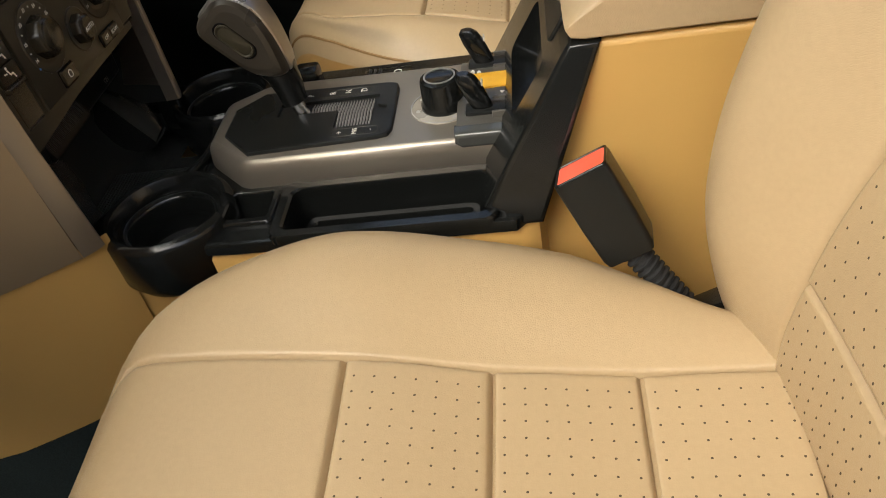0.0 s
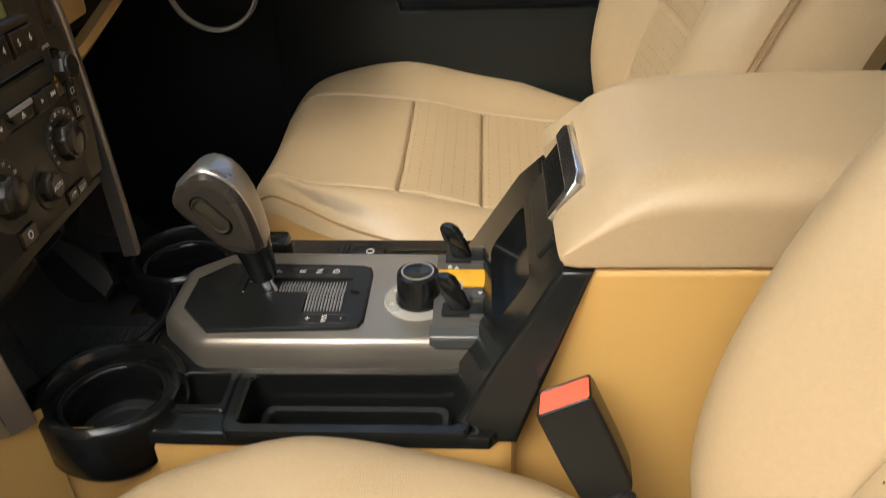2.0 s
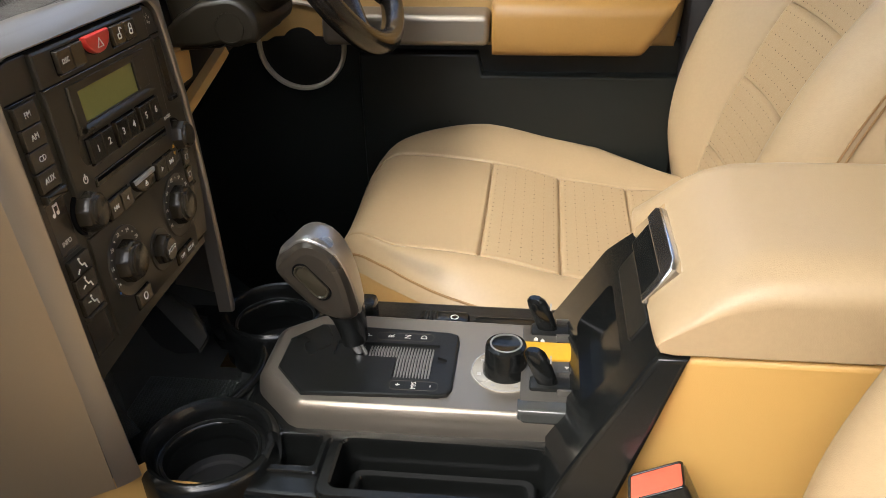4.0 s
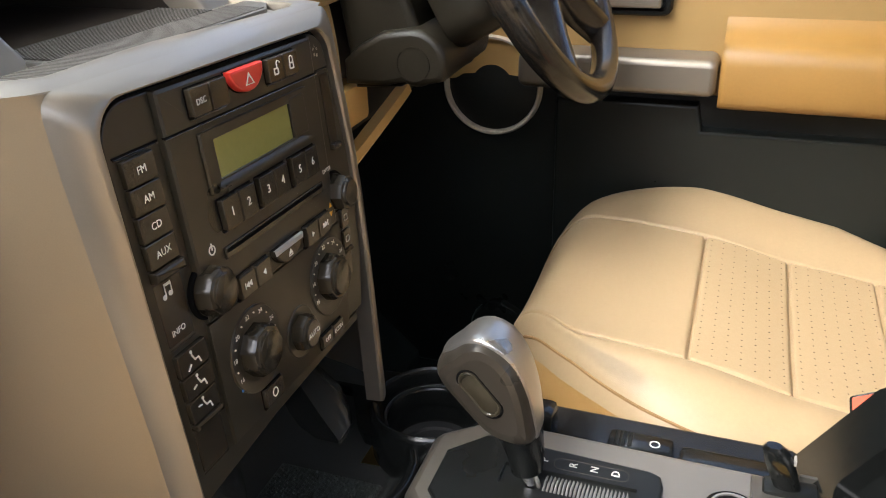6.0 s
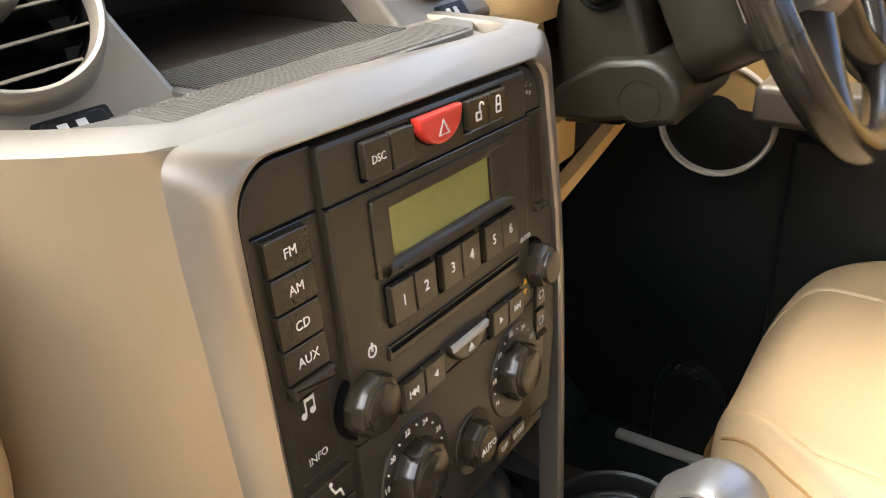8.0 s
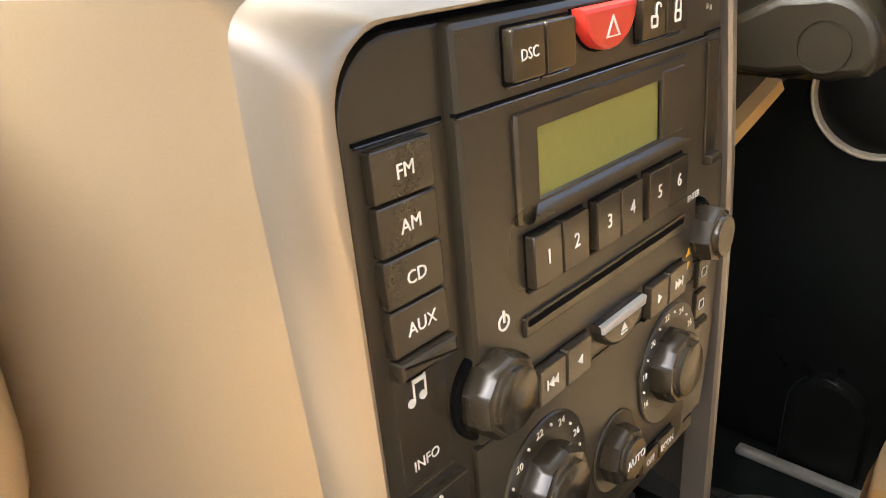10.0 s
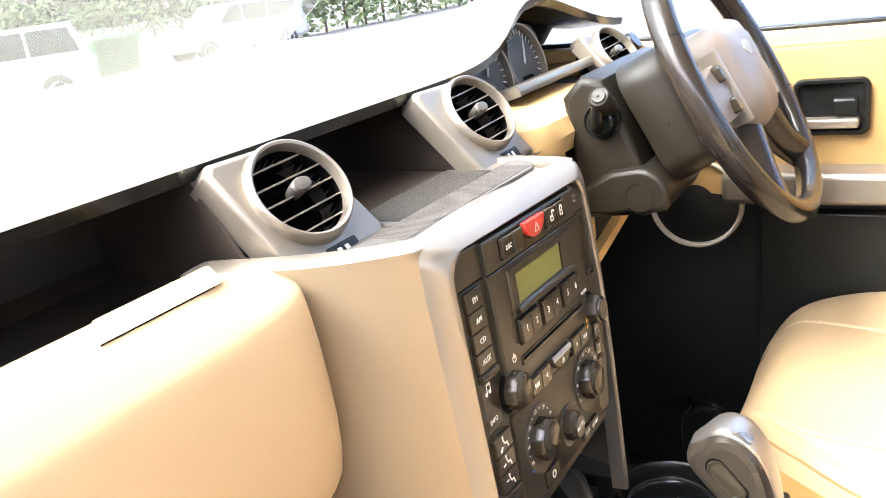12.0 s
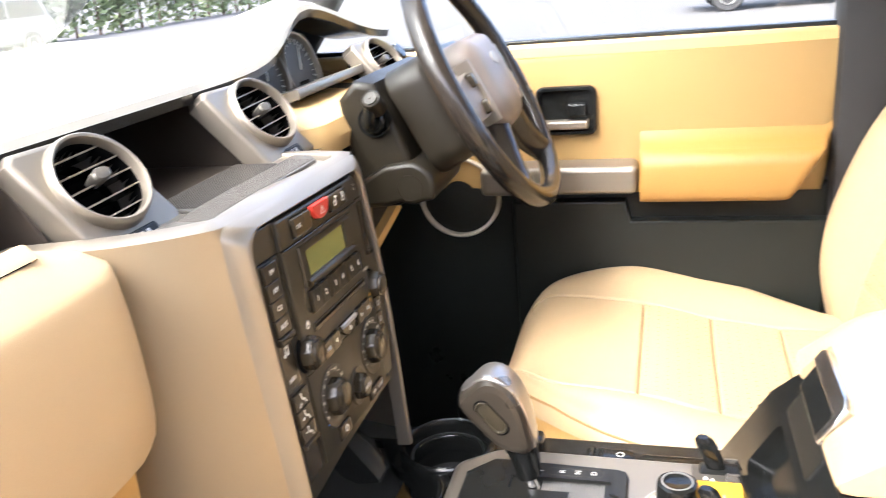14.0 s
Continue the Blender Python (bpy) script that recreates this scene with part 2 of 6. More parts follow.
def cut(ob, cutter_bm):
    """Takes the cutter's volume out of ob's mesh."""
    me = bpy.data.meshes.new("tmp")
    bmesh.ops.recalc_face_normals(cutter_bm, faces=cutter_bm.faces)
    cutter_bm.to_mesh(me)
    cutter_bm.free()
    tool = bpy.data.objects.new("tmp", me)
    scene.collection.objects.link(tool)
    keep, ob.parent = ob.parent, None
    mod = ob.modifiers.new("cut", "BOOLEAN")
    mod.operation, mod.object, mod.solver = "DIFFERENCE", tool, "EXACT"
    done = bpy.data.meshes.new_from_object(ob.evaluated_get(bpy.context.evaluated_depsgraph_get()))
    ob.modifiers.clear()
    old, ob.data = ob.data, done
    done.name = old.name
    bpy.data.meshes.remove(old)
    bpy.data.objects.remove(tool)
    bpy.data.meshes.remove(me)
    bm = bmesh.new()
    bm.from_mesh(done)
    crease(bm)
    bm.to_mesh(done)
    bm.free()
    ob.parent = keep
    return ob


def lerp(table, x):
    xs, ys = [p[0] for p in table], [p[1] for p in table]
    return float(np.interp(x, xs, ys))


def smooth_table(table, x):
    """Smooth curve through a short table of (x, value)."""
    xs, ys = [p[0] for p in table], [p[1] for p in table]
    if x <= xs[0]:
        return ys[0]
    if x >= xs[-1]:
        return ys[-1]
    i = max(k for k in range(len(xs) - 1) if xs[k] <= x)
    sl = lambda k: (ys[min(k + 1, len(xs) - 1)] - ys[max(k - 1, 0)]) / (xs[min(k + 1, len(xs) - 1)] - xs[max(k - 1, 0)])
    h = xs[i + 1] - xs[i]
    t = (x - xs[i]) / h
    return (2 * t**3 - 3 * t**2 + 1) * ys[i] + (t**3 - 2 * t**2 + t) * h * sl(i) + (-2 * t**3 + 3 * t**2) * ys[i + 1] + (t**3 - t**2) * h * sl(i + 1)


# ---- ground and surroundings ----
GROUND_Z = -0.18
ASPHALT = mat("asphalt", (0.060, 0.058, 0.055), 0.9, grain=0.8, scale=20, vary=0.2)
bm = B()
bmesh.ops.create_grid(bm, x_segments=24, y_segments=24, size=400)
for v in bm.verts:
    v.co.z = GROUND_Z
solo("ground", bm, ASPHALT, "grey asphalt yard round the car", "ground", kind="structure")

# ---- car shell ----
PAINT = mat("dark_body_paint", (0.03, 0.035, 0.04), 0.25, coat=0.8)
DARKTRIM = mat("dark_pillar_trim", (0.010, 0.0095, 0.009), 0.7, grain=0.3, scale=200, vary=0.2)
bm = B()
box(bm, (-0.80, 0.0, 0.36), (2.4, 1.56, 0.40), 0.01)
solo("floor", bm, CARPET, "black carpeted floor of the car", "floor", kind="structure")
bm = B()
prism(bm, [(-0.80, 0.40), (-0.80, 1.28), (-0.76, 1.28), (-0.76, 0.62), (-0.55, 0.42), (-0.55, 0.40)], 0.0, 1.56, m=axes((0, 0, 0), (1, 0, 0), (0, 0, 1), (0, 1, 0)))
solo("wall_front", bm, CARPET, "black carpeted bulkhead in front of the footwells", "bulkhead", kind="structure")
bm = B()
box(bm, (-0.25, -0.06, 1.96), (2.4, 1.66, 2.0), 0.015)
solo("ceiling", bm, HEADLINER, "pale grey fabric headliner", "ceiling", kind="structure")
bm = B()
box(bm, (2.4, -0.06, 0.36), (2.46, 1.66, 1.20), 0.01)
solo("wall_rear", bm, HEADLINER, "pale rear wall behind the load space", "wall", kind="structure")
# unseen wall, added only to hold back light through the open passenger doorway
bm = B()
box(bm, (-4.0, -2.1, GROUND_Z), (4.0, -1.9, 2.4), 0.01)
solo("wall_yard", bm, mat("grey_render", (0.36, 0.31, 0.25), 0.9, grain=0.6, scale=20, vary=0.15), "unseen grey wall added to block light from the passenger side", "wall", kind="structure")
bm = B()
prism(bm, [(0.40, -0.18), (2.4, -0.18), (2.4, 1.22), (0.40, 1.22)], -0.10, 0.0, m=axes((0, 0, 0.14), (1, 0, 0), (0, 0, 1), (0, 1, 0)))
solo("wall_near", bm, PAINT, "dark painted rear door on the passenger side", "wall", kind="structure")
bm = B()
box(bm, (0.42, -0.08, 1.36), (0.52, -0.02, 1.96), 0.015)
solo("pillar_near", bm, DARKTRIM, "dark pillar beside the open passenger doorway", "pillar", kind="structure")
bm = B()
box(bm, (0.40, 1.56, 0.36), (2.4, 1.62, 1.24), 0.01)
solo("wall_far", bm, DARKTRIM, "dark trimmed rear door behind the driver", "wall", kind="structure")
bm = B()
box(bm, (-0.95, -0.10, 0.25), (2.4, 0.0, 0.36), 0.02)
solo("door_sill", bm, PAINT, "dark painted sill under the open passenger doorway", "sill", kind="structure")
for name, y in (("windscreen_pillar_near", 0.0), ("windscreen_pillar_far", 1.56)):
    bm = B()
    tube(bm, [(-0.78, y, 1.18), (-0.60, y, 1.42), (-0.22, y, 1.95)], 0.040, n=10)
    solo(name, bm, DARKTRIM, "dark windscreen pillar", "pillar", kind="structure")
bm = B()
box(bm, (-2.1, 0.0, 0.80), (-1.36, 1.56, 1.12), 0.08, seg=4)
solo("bonnet", bm, PAINT, "dark painted bonnet beyond the windscreen", "bonnet", kind="structure")

GLASS = bpy.data.materials.new("clear_glass")
GLASS.use_nodes = True
gb = GLASS.node_tree.nodes["Principled BSDF"]
gb.inputs["Base Color"].default_value = (0.96, 0.98, 0.97, 1)
gb.inputs["Transmission Weight"].default_value, gb.inputs["Roughness"].default_value, gb.inputs["IOR"].default_value = 1.0, 0.0, 1.45
# tint added to dim the bright outside; shadow rays skip the glass
SCREEN = GLASS.copy()
SCREEN.name = "tinted_windscreen_glass"
SCREEN.node_tree.nodes["Principled BSDF"].inputs["Base Color"].default_value = (0.48, 0.52, 0.50, 1)
bm = B()
loft(bm, [[(-1.35, y, 1.255), (-0.28, y, 1.955), (-0.276, y, 1.951), (-1.346, y, 1.251)] for y in (0.03, 1.52)], close_u=True, cap=True)
ws = solo("window_1", bm, SCREEN, "raked windscreen glass, tint added to dim the view outside", "windscreen", kind="structure")
ws.visible_shadow = False
bm = B()
prism(bm, [(-0.80, 1.20), (0.27, 1.22), (0.30, 1.93), (-0.30, 1.93)], -1.548, -1.543, m=axes((0, 0, 0), (1, 0, 0), (0, 0, 1), (0, -1, 0)))
wd = solo("window_2", bm, GLASS, "clear glass of the driver's door", "window", kind="structure")
wd.visible_shadow = False

# ---- driver's door ----
door = thing("door_1", "beige and black trimmed driver's door with a silver pull", "door", kind="structure")
DM = axes((0, 0, 0), (1, 0, 0), (0, 0, 1), (0, -1, 0))  # u: x, v: z, w: towards the seat


def dprism(pts, y0, y1, bevel, seg=3):
    return prism(B(), pts, -y0, -y1, bevel, m=DM, seg=seg)


DOORBLACK = mat("black_door_plastic", (0.009, 0.0108, 0.0095), 0.33, spec=0.3, grain=0.3, scale=260, vary=0.2)
DOORBEIGE = mat("beige_door_trim", (0.26, 0.166, 0.058), 0.48, grain=0.3, scale=250, vary=0.04)
part("inner_panel", dprism([(-0.80, 0.40), (0.27, 0.40), (0.27, 0.975), (-0.80, 0.975)], 1.56, 1.50, 0.01), DOORBLACK, door, "black lower door trim")
part("upper_panel", dprism([(-0.80, 0.955), (0.255, 0.955), (0.285, 1.232), (-0.80, 1.215)], 1.56, 1.492, 0.02), DOORBEIGE, door, "beige upper door trim")
part("sill_cap", dprism(rr(-0.80, 1.210, 0.283, 1.236, 0.006), 1.60, 1.4935, 0.005), CREAM, door, "pale beige window sill")
part("window_seal", dprism(rr(-0.80, 1.232, 0.275, 1.243, 0.003), 1.540, 1.518, 0.003), SOFTBLACK, door, "black rubber seal along the window")
ARM = [(1.500, 1.088), (1.490, 1.072), (1.480, 1.061), (1.466, 1.053), (1.448, 1.049), (1.435, 1.044), (1.428, 1.035), (1.425, 1.022), (1.425, 0.985), (1.427, 0.970), (1.433, 0.961), (1.444, 0.957), (1.500, 0.957)]
arm_end = lambda z: 0.192 + 0.62 * (z - 0.957)
bm = B()
rows = [[(-0.054 + d, 1.50 + (y - 1.50) * k, z) for y, z in ARM] for d, k in ((0.0, 0.0), (0.0, 0.93), (0.003, 0.98), (0.008, 1.0))]
rows += [[(0.10, y, z) for y, z in ARM]] + [[(arm_end(z) - d, 1.50 + (y - 1.50) * k, z) for y, z in ARM] for d, k in ((0.022, 1.0), (0.012, 0.985), (0.004, 0.93), (0.0, 0.82), (0.004, 0.3), (0.006, 0.0))]
loft(bm, rows)
part("armrest", bm, ARMTAN, door, "tan padded armrest flowing out of the door trim")
part("pull_handle", dprism(rr(-0.34, 0.974, -0.058, 1.026, 0.012), 1.50, 1.43, 0.010, 4), SILVER, door, "silver painted pull handle")
part("map_pocket", dprism([(-0.29, 0.42), (0.262, 0.42), (0.262, 0.912), (-0.072, 0.912), (-0.080, 0.950), (-0.29, 0.950)], 1.50, 1.474, 0.005, 3), DOORBLACK, door, "black door pocket with a recess under the armrest")
part("handle_bezel", ring(B(), rr(-0.238, 1.074, -0.129, 1.162, 0.014), rr(-0.229, 1.083, -0.138, 1.153, 0.009), -1.49, -1.480, 0.003, m=DM), BLACK, door, "black door handle recess")
part("recess_back", prism(B(), rr(-0.232, 1.08, -0.135, 1.156, 0.009), -1.4918, -1.4895, m=DM), BLACK, door)
part("door_handle", prism(B(), rr(-0.229, 1.086, -0.144, 1.102, 0.004), -1.49, -1.470, 0.004, m=DM), SILVER, door, "satin chrome door handle")
part("lock_tab", prism(B(), rr(-0.183, 1.107, -0.146, 1.132, 0.005), -1.49, -1.474, 0.004, m=DM), BLACK, door, "black lock tab")
SPK = (-0.397, 0.956)
RINGPAINT = mat("pale_silver_ring_paint", (0.42, 0.38, 0.31), 0.35, metal=0.25, vary=0.03)
bm = B()
lathe(bm, [(0.081, 0.0), (0.0805, 0.010), (0.078, 0.014), (0.0745, 0.013), (0.073, 0.0)], m=DM @ Matrix.Translation((SPK[0], SPK[1], -1.50)), n=48)
part("speaker_ring", bm, RINGPAINT, door, "silver speaker ring")
bm = B()
lathe(bm, [(0.001, 0.009), (0.05, 0.0075), (0.0728, 0.003), (0.0728, 0.0)][::-1], m=DM @ Matrix.Translation((SPK[0], SPK[1], -1.50)), n=48)
part("speaker_grille", bm, SOFTBLACK, door, "black speaker grille")
bm = B()
box(bm, (-0.49, 1.458, 0.40), (-0.25, 1.478, 0.412), 0.004)
solo("scuff_strip", bm, mat("pale_scuff_metal", (0.50, 0.49, 0.46), 0.4, metal=0.2), "dull metal scuff strip along the driver's sill", "scuff strip", kind="structure")
bm = B()
loft(bm, [[(x, 1.50 + dy, z) for x, z in arc(-0.385, 0.505, 0.055 * k, 0, 180, 12)] + [(-0.385 - 0.055 * k, 1.50 + dy, 0.40), (-0.385 + 0.055 * k, 1.50 + dy, 0.40)] for dy, k in ((0.0, 1.0), (-0.008, 1.0), (-0.013, 0.94), (-0.015, 0.8))], close_u=True, cap=True)
part("pocket_bulge", bm, DOORBLACK, door, "rounded black bottle bulge low on the door")
bm = B()
box(bm, (0.262, 1.47, 0.40), (0.40, 1.56, 1.96), 0.02)
solo("pillar_far", bm, DARKTRIM, "black centre pillar beside the driver's seat", "pillar", kind="structure")

# ---- seats ----
SEAM_Z = [(-0.30, 0.800), (-0.20, 0.808), (-0.06, 0.796), (0.05, 0.771), (0.16, 0.755), (0.27, 0.751), (0.34, 0.755)]
EDGE = [(-0.285, 0.10), (-0.27, 0.165), (-0.245, 0.215), (-0.20, 0.270), (-0.15, 0.300), (-0.09, 0.318), (0.03, 0.322), (0.11, 0.308), (0.18, 0.276), (0.24, 0.238), (0.34, 0.205)]
HALF = 0.16  # half width of the centre panels


def seat_edge(x):
    return smooth_table(EDGE, x)


def seat_top(x, q, wide=1.0):
    """Height of the cushion at x, q across from its middle; wide scales its outer edge."""
    z = smooth_table(SEAM_Z, x)
    a = abs(q)
    e = seat_edge(x) * wide
    seam = min(HALF, seat_edge(x) * 0.72, e * 0.8)
    if a <= seam:
        z -= 0.006 * (1 - (a / seam) ** 2)
    else:
        t = (a - seam) / max(e - seam, 1e-4)
        h = lerp([(-0.30, 0.0), (-0.22, 0.004), (-0.08, 0.026), (0.12, 0.026), (0.25, 0.008), (0.34, 0.0)], x)
        if wide != 1.0:
            z += 0.35 * h * math.sin(math.pi * t) - 0.046 * t ** 2.6
        else:
            z += h * math.sin(min(t / 0.62, 1.0) * math.pi / 2) ** 1.3 if t < 0.62 else h
            if t > 0.62:
                k = (t - 0.62) / 0.38
                z -= 0.058 * (1 - math.sqrt(max(0.0, 1 - k * k)))
    f = (-0.215 - x) / 0.07
    if f > 0:
        z -= 0.10 * (1 - math.sqrt(max(0.0, 1 - min(f, 1.0) ** 2)))
    return z


def dense(a, b, n, r=0.005):
    """Stations from a to b, closer together at both ends."""
    ends = [0, r * 0.3, r * 0.6, r, r * 1.6]
    mid = [a + r * 1.6 + (b - a - r * 3.2) * i / n for i in range(1, n)]
    return [a + k for k in ends] + mid + [b - k for k in ends[::-1]]


def groove(d, depth=0.0068, r=0.0021):
    return -depth * math.exp(-((d / r) ** 2))


def skin(stations_x, stations_q, fn):
    bm = B()
    loft(bm, [[fn(x, q) for q in stations_q(x)] for x in stations_x])
    return bm


def seat(name, label, side, cy, dx, back_dx, inner=1.0):
    """side: +1 where the console lies at +y of the seat."""
    th = thing(name, label, "seat", Matrix.Translation((dx, cy, 0.0)), group="front seats")

    def P(x, q, z):
        return (x, q * side, z)

    XS = [-0.060, 0.052, 0.164, 0.276]
    seam = lambda x: min(HALF, seat_edge(x) * 0.72)

    def scale_in(x):
        """The console side of a narrower cushion is cut back towards its front corner."""
        k = min(1.0, max(0.0, (-0.02 - x) / 0.265))
        return inner if inner == 1.0 else inner - 0.16 * k * k * (3 - 2 * k)

    seam_in = lambda x: min(seam(x), seat_edge(x) * scale_in(x) * 0.8)
    # centre panels
    names = [("front_panel", -0.284, XS[0], "smooth beige leather front panel")] + [("perforated_panel", XS[i], XS[i + 1], "beige leather panel with rows of perforations") for i in range(3)]
    for nm, x0, x1, lb in names:
        xs = dense(x0, x1, 14)

        def fn(x, q, x0=x0, x1=x1):
            s = seam_in(x) if q > 0 else seam(x)
            g = groove(min(abs(x - x0) if x0 > -0.28 else 1, abs(x - x1), s - abs(q)))
            puff = 0.0025 * math.sin(math.pi * (x - x0) / (x1 - x0)) if x0 > -0.28 else 0.0
            return P(x, q, seat_top(x, q, scale_in(x) if q > 0 else 1.0) + g + puff)

        part(nm, skin(xs, lambda x: dense(-seam(x), seam_in(x), 20), fn), LEATHER, th, lb)
        if nm == "perforated_panel":
            bm = B()
            for i in range(7):
                x = x0 + (x1 - x0) * (0.085 + 0.83 * i / 6)
                q = -seam(x) + 0.012
                while q < seam_in(x) - 0.008:
                    cz = seat_top(x, q, scale_in(x) if q > 0 else 1.0) + 0.0025 * math.sin(math.pi * (x - x0) / (x1 - x0)) + 0.0004
                    bm.faces.new([bm.verts.new(P(x + 0.00108 * math.cos(a), q + 0.00108 * math.sin(a), cz)) for a in [j * math.pi / 3 for j in range(6)]])
                    q += 0.0145
            ob = part("perforation", bm, HOLE, th, "small round perforations")
            tagged(ob, kind="stuff")
    # bolsters
    for sg in (1, -1):
        def fb(x, t, sg=sg):
            wide = scale_in(x) if sg == 1 else 1.0
            e, s = seat_edge(x) * wide, seam(x)
            s = min(s, e * 0.8)
            if t <= 1:
                a = s + (e - s) * t
                return P(x, sg * a, seat_top(x, a, wide) + groove(a - s))
            k = t - 1
            top = seat_top(x, e, wide)
            return P(x, sg * (e + 0.010 * math.sin(k * math.pi) - 0.002 * min(1, k * 20)), top - k * (top - 0.56))

        xs = [-0.285, -0.283, -0.28, -0.275] + [-0.27 + 0.57 * i / 44 for i in range(45)]
        ts = [0, 0.005, 0.010, 0.016, 0.023, 0.032, 0.05, 0.08, 0.14] + [0.2 + 0.06 * i for i in range(10)] + [0.78, 0.84, 0.9, 0.94, 0.97, 1.0]
        part("bolster", skin(xs, lambda x: ts, fb), LEATHER, th, "rounded beige leather side bolster")
        part("cushion_side", skin(xs, lambda x: [1.0, 1.02, 1.05, 1.1, 1.25, 1.5, 1.75, 2.0], fb), LEATHER_SIDE, th, "darker beige side of the cushion")
    # front skirt
    bm = B()
    rows = []
    for k in range(9):
        t = k / 8
        row = []
        for i in range(33):
            q = -0.10 + 0.20 * i / 32
            row.append(P(-0.284 - 0.004 * math.sin(t * math.pi), q, seat_top(-0.284, q) - t * 0.16))
        rows.append(row)
    loft(bm, rows)
    part("skirt", bm, LEATHER_SIDE, th, "beige leather skirt below the cushion")
    bm = B()
    box(bm, (-0.22, -0.21, 0.44), (0.30, 0.21, 0.66), 0.02)
    part("seat_base", bm, BLACK, th, "black plastic seat base")
    # piping stitches round the inner edge
    bm = B()
    fit = 0.992 if inner == 1.0 else 0.955
    tube(bm, [P(x, seat_edge(x) * scale_in(x) * fit, seat_top(x, seat_edge(x) * scale_in(x) * fit, scale_in(x)) + 0.0003) for x in [-0.266 + 0.56 * i / 60 for i in range(61)]], 0.0019, n=6)
    part("piping", bm, STITCH, th, "brown stitched seam")
    # backrest
    LINE = [(z, x + back_dx) for z, x in ((0.70, 0.278), (0.76, 0.276), (0.84, 0.288), (0.95, 0.326), (1.08, 0.384), (1.25, 0.466), (1.36, 0.518))]

    def front(z, q):
        x = smooth_table(LINE, z)
        a = abs(q)
        hw = 0.300 - 0.03 * max(0, (z - 1.15) / 0.2)
        s = 0.165
        if a <= s:
            x += 0.012 * (1 - (a / s) ** 2)
        else:
            t = (a - s) / (hw - s)
            h = 0.058 * smooth_table([(0.69, 0.15), (0.78, 0.60), (0.86, 1.0), (0.95, 1.30), (1.08, 1.42), (1.20, 1.05), (1.36, 0.35)], z)
            x -= h * math.sin(min(t / 0.6, 1) * math.pi / 2) ** 1.2
            if t > 0.6:
                k = (t - 0.6) / 0.4
                x += 0.07 * (1 - math.sqrt(max(0, 1 - k * k)))
        return x, hw, s

    SEAMS = [0.712, 0.835, 0.948, 1.062, 1.18, 1.345]
    for i in range(5):
        z0, z1 = SEAMS[i], SEAMS[i + 1]

        def fn(z, q, z0=z0, z1=z1):
            x, hw, s = front(z, q)
            g = groove(min(z - z0, z1 - z, s - abs(q)))
            return P(x - g - 0.002 * math.sin(math.pi * (z - z0) / (z1 - z0)), q, z)

        part("back_panel", skin(dense(z0, z1, 10), lambda z: dense(-0.165, 0.165, 16), fn), LEATHER, th, "beige perforated leather back panel")
        bm = B()
        for j in range(7):
            z = max(z0, 0.742) + (z1 - max(z0, 0.742)) * (0.085 + 0.83 * j / 6)
            q = -0.152
            while q < 0.156:
                x = front(z, q)[0] - 0.002 * math.sin(math.pi * (z - z0) / (z1 - z0)) - 0.0005
                bm.faces.new([bm.verts.new(P(x + 0.4 * 0.00108 * math.sin(a), q + 0.00108 * math.cos(a), z + 0.00108 * math.sin(a))) for a in [i_ * math.pi / 3 for i_ in range(6)]])
                q += 0.0145
        tagged(part("perforation", bm, HOLE, th, "small round perforations"), kind="stuff")
    for sg in (1, -1):
        def fb(z, t, sg=sg):
            x, hw, s = front(z, 0.165)
            if t <= 1:
                a = s + (hw - s) * t
                return P(front(z, a)[0] - groove(a - s), sg * a, z)
            x = front(z, hw)[0]
            k = t - 1
            return P(x + 0.10 * k, sg * (hw + 0.006 * math.sin(k * math.pi)), z)

        ts = [0, 0.006, 0.012, 0.019, 0.028, 0.04, 0.07, 0.12] + [0.2 + 0.06 * i for i in range(10)] + [0.78, 0.84, 0.9, 0.94, 0.97, 1.0, 1.1, 1.25, 1.5, 1.75, 2.0]
        zs = [0.69 + 0.66 * i / 50 for i in range(51)]
        part("back_bolster", skin(zs, lambda z: ts, fb), LEATHER, th, "beige leather backrest bolster")
        bm = B()
        for off in (0.0, 0.008):
            tube(bm, [P(front(z, 0.296)[0] + 0.012 + off, sg * 0.3015, z) for z in zs], 0.0013, n=6)
        part("piping", bm, STITCH, th, "double row of brown stitching")
    bm = B()
    rows = []
    for i in range(12):
        z = 0.69 + 0.66 * i / 11
        x = smooth_table(LINE, z)
        rows.append([P(x + 0.09, -0.296, z), P(x + 0.14, -0.25, z), P(x + 0.15, 0, z), P(x + 0.14, 0.25, z), P(x + 0.09, 0.296, z)])
    loft(bm, rows)
    part("back_shell", bm, LEATHER_SIDE, th, "beige backrest rear shell")
    return th


seat("passenger_seat", "beige leather passenger seat with perforated centre panels", 1, 0.282, 0.0, -0.010)
seat("driver_seat", "beige leather driver's seat with perforated centre panels", -1, 1.206, 0.014, 0.0, inner=0.80)
# seat belt buckle
bu = Vector((0.898, 0, 0.44)).normalized()
bh = Vector((-0.42, 0.216, 0.886))
bh = (bh - bu * bh.dot(bu)).normalized()
buckle = thing("seat_belt_buckle", "black seat belt buckle with a red release button", "seat belt buckle", axes((0.1330, 0.5710, 0.8520), bu, bh.cross(bu), bh))
bm = B()
loft(bm, [[(u * k, 0.0005 + (v - 0.0005) * kk, w) for u, v in rr(-0.0245, -0.001, 0.0245, 0.039, 0.005)] for w, k, kk in ((0.0, 0.97, 0.97), (-0.003, 1.0, 1.0), (-0.05, 1.0, 1.0), (-0.082, 0.95, 0.95), (-0.088, 0.86, 0.86))], close_u=True, cap=True)
part("buckle_body", bm, SOFTBLACK, buckle, "black plastic buckle body")
bm = B()
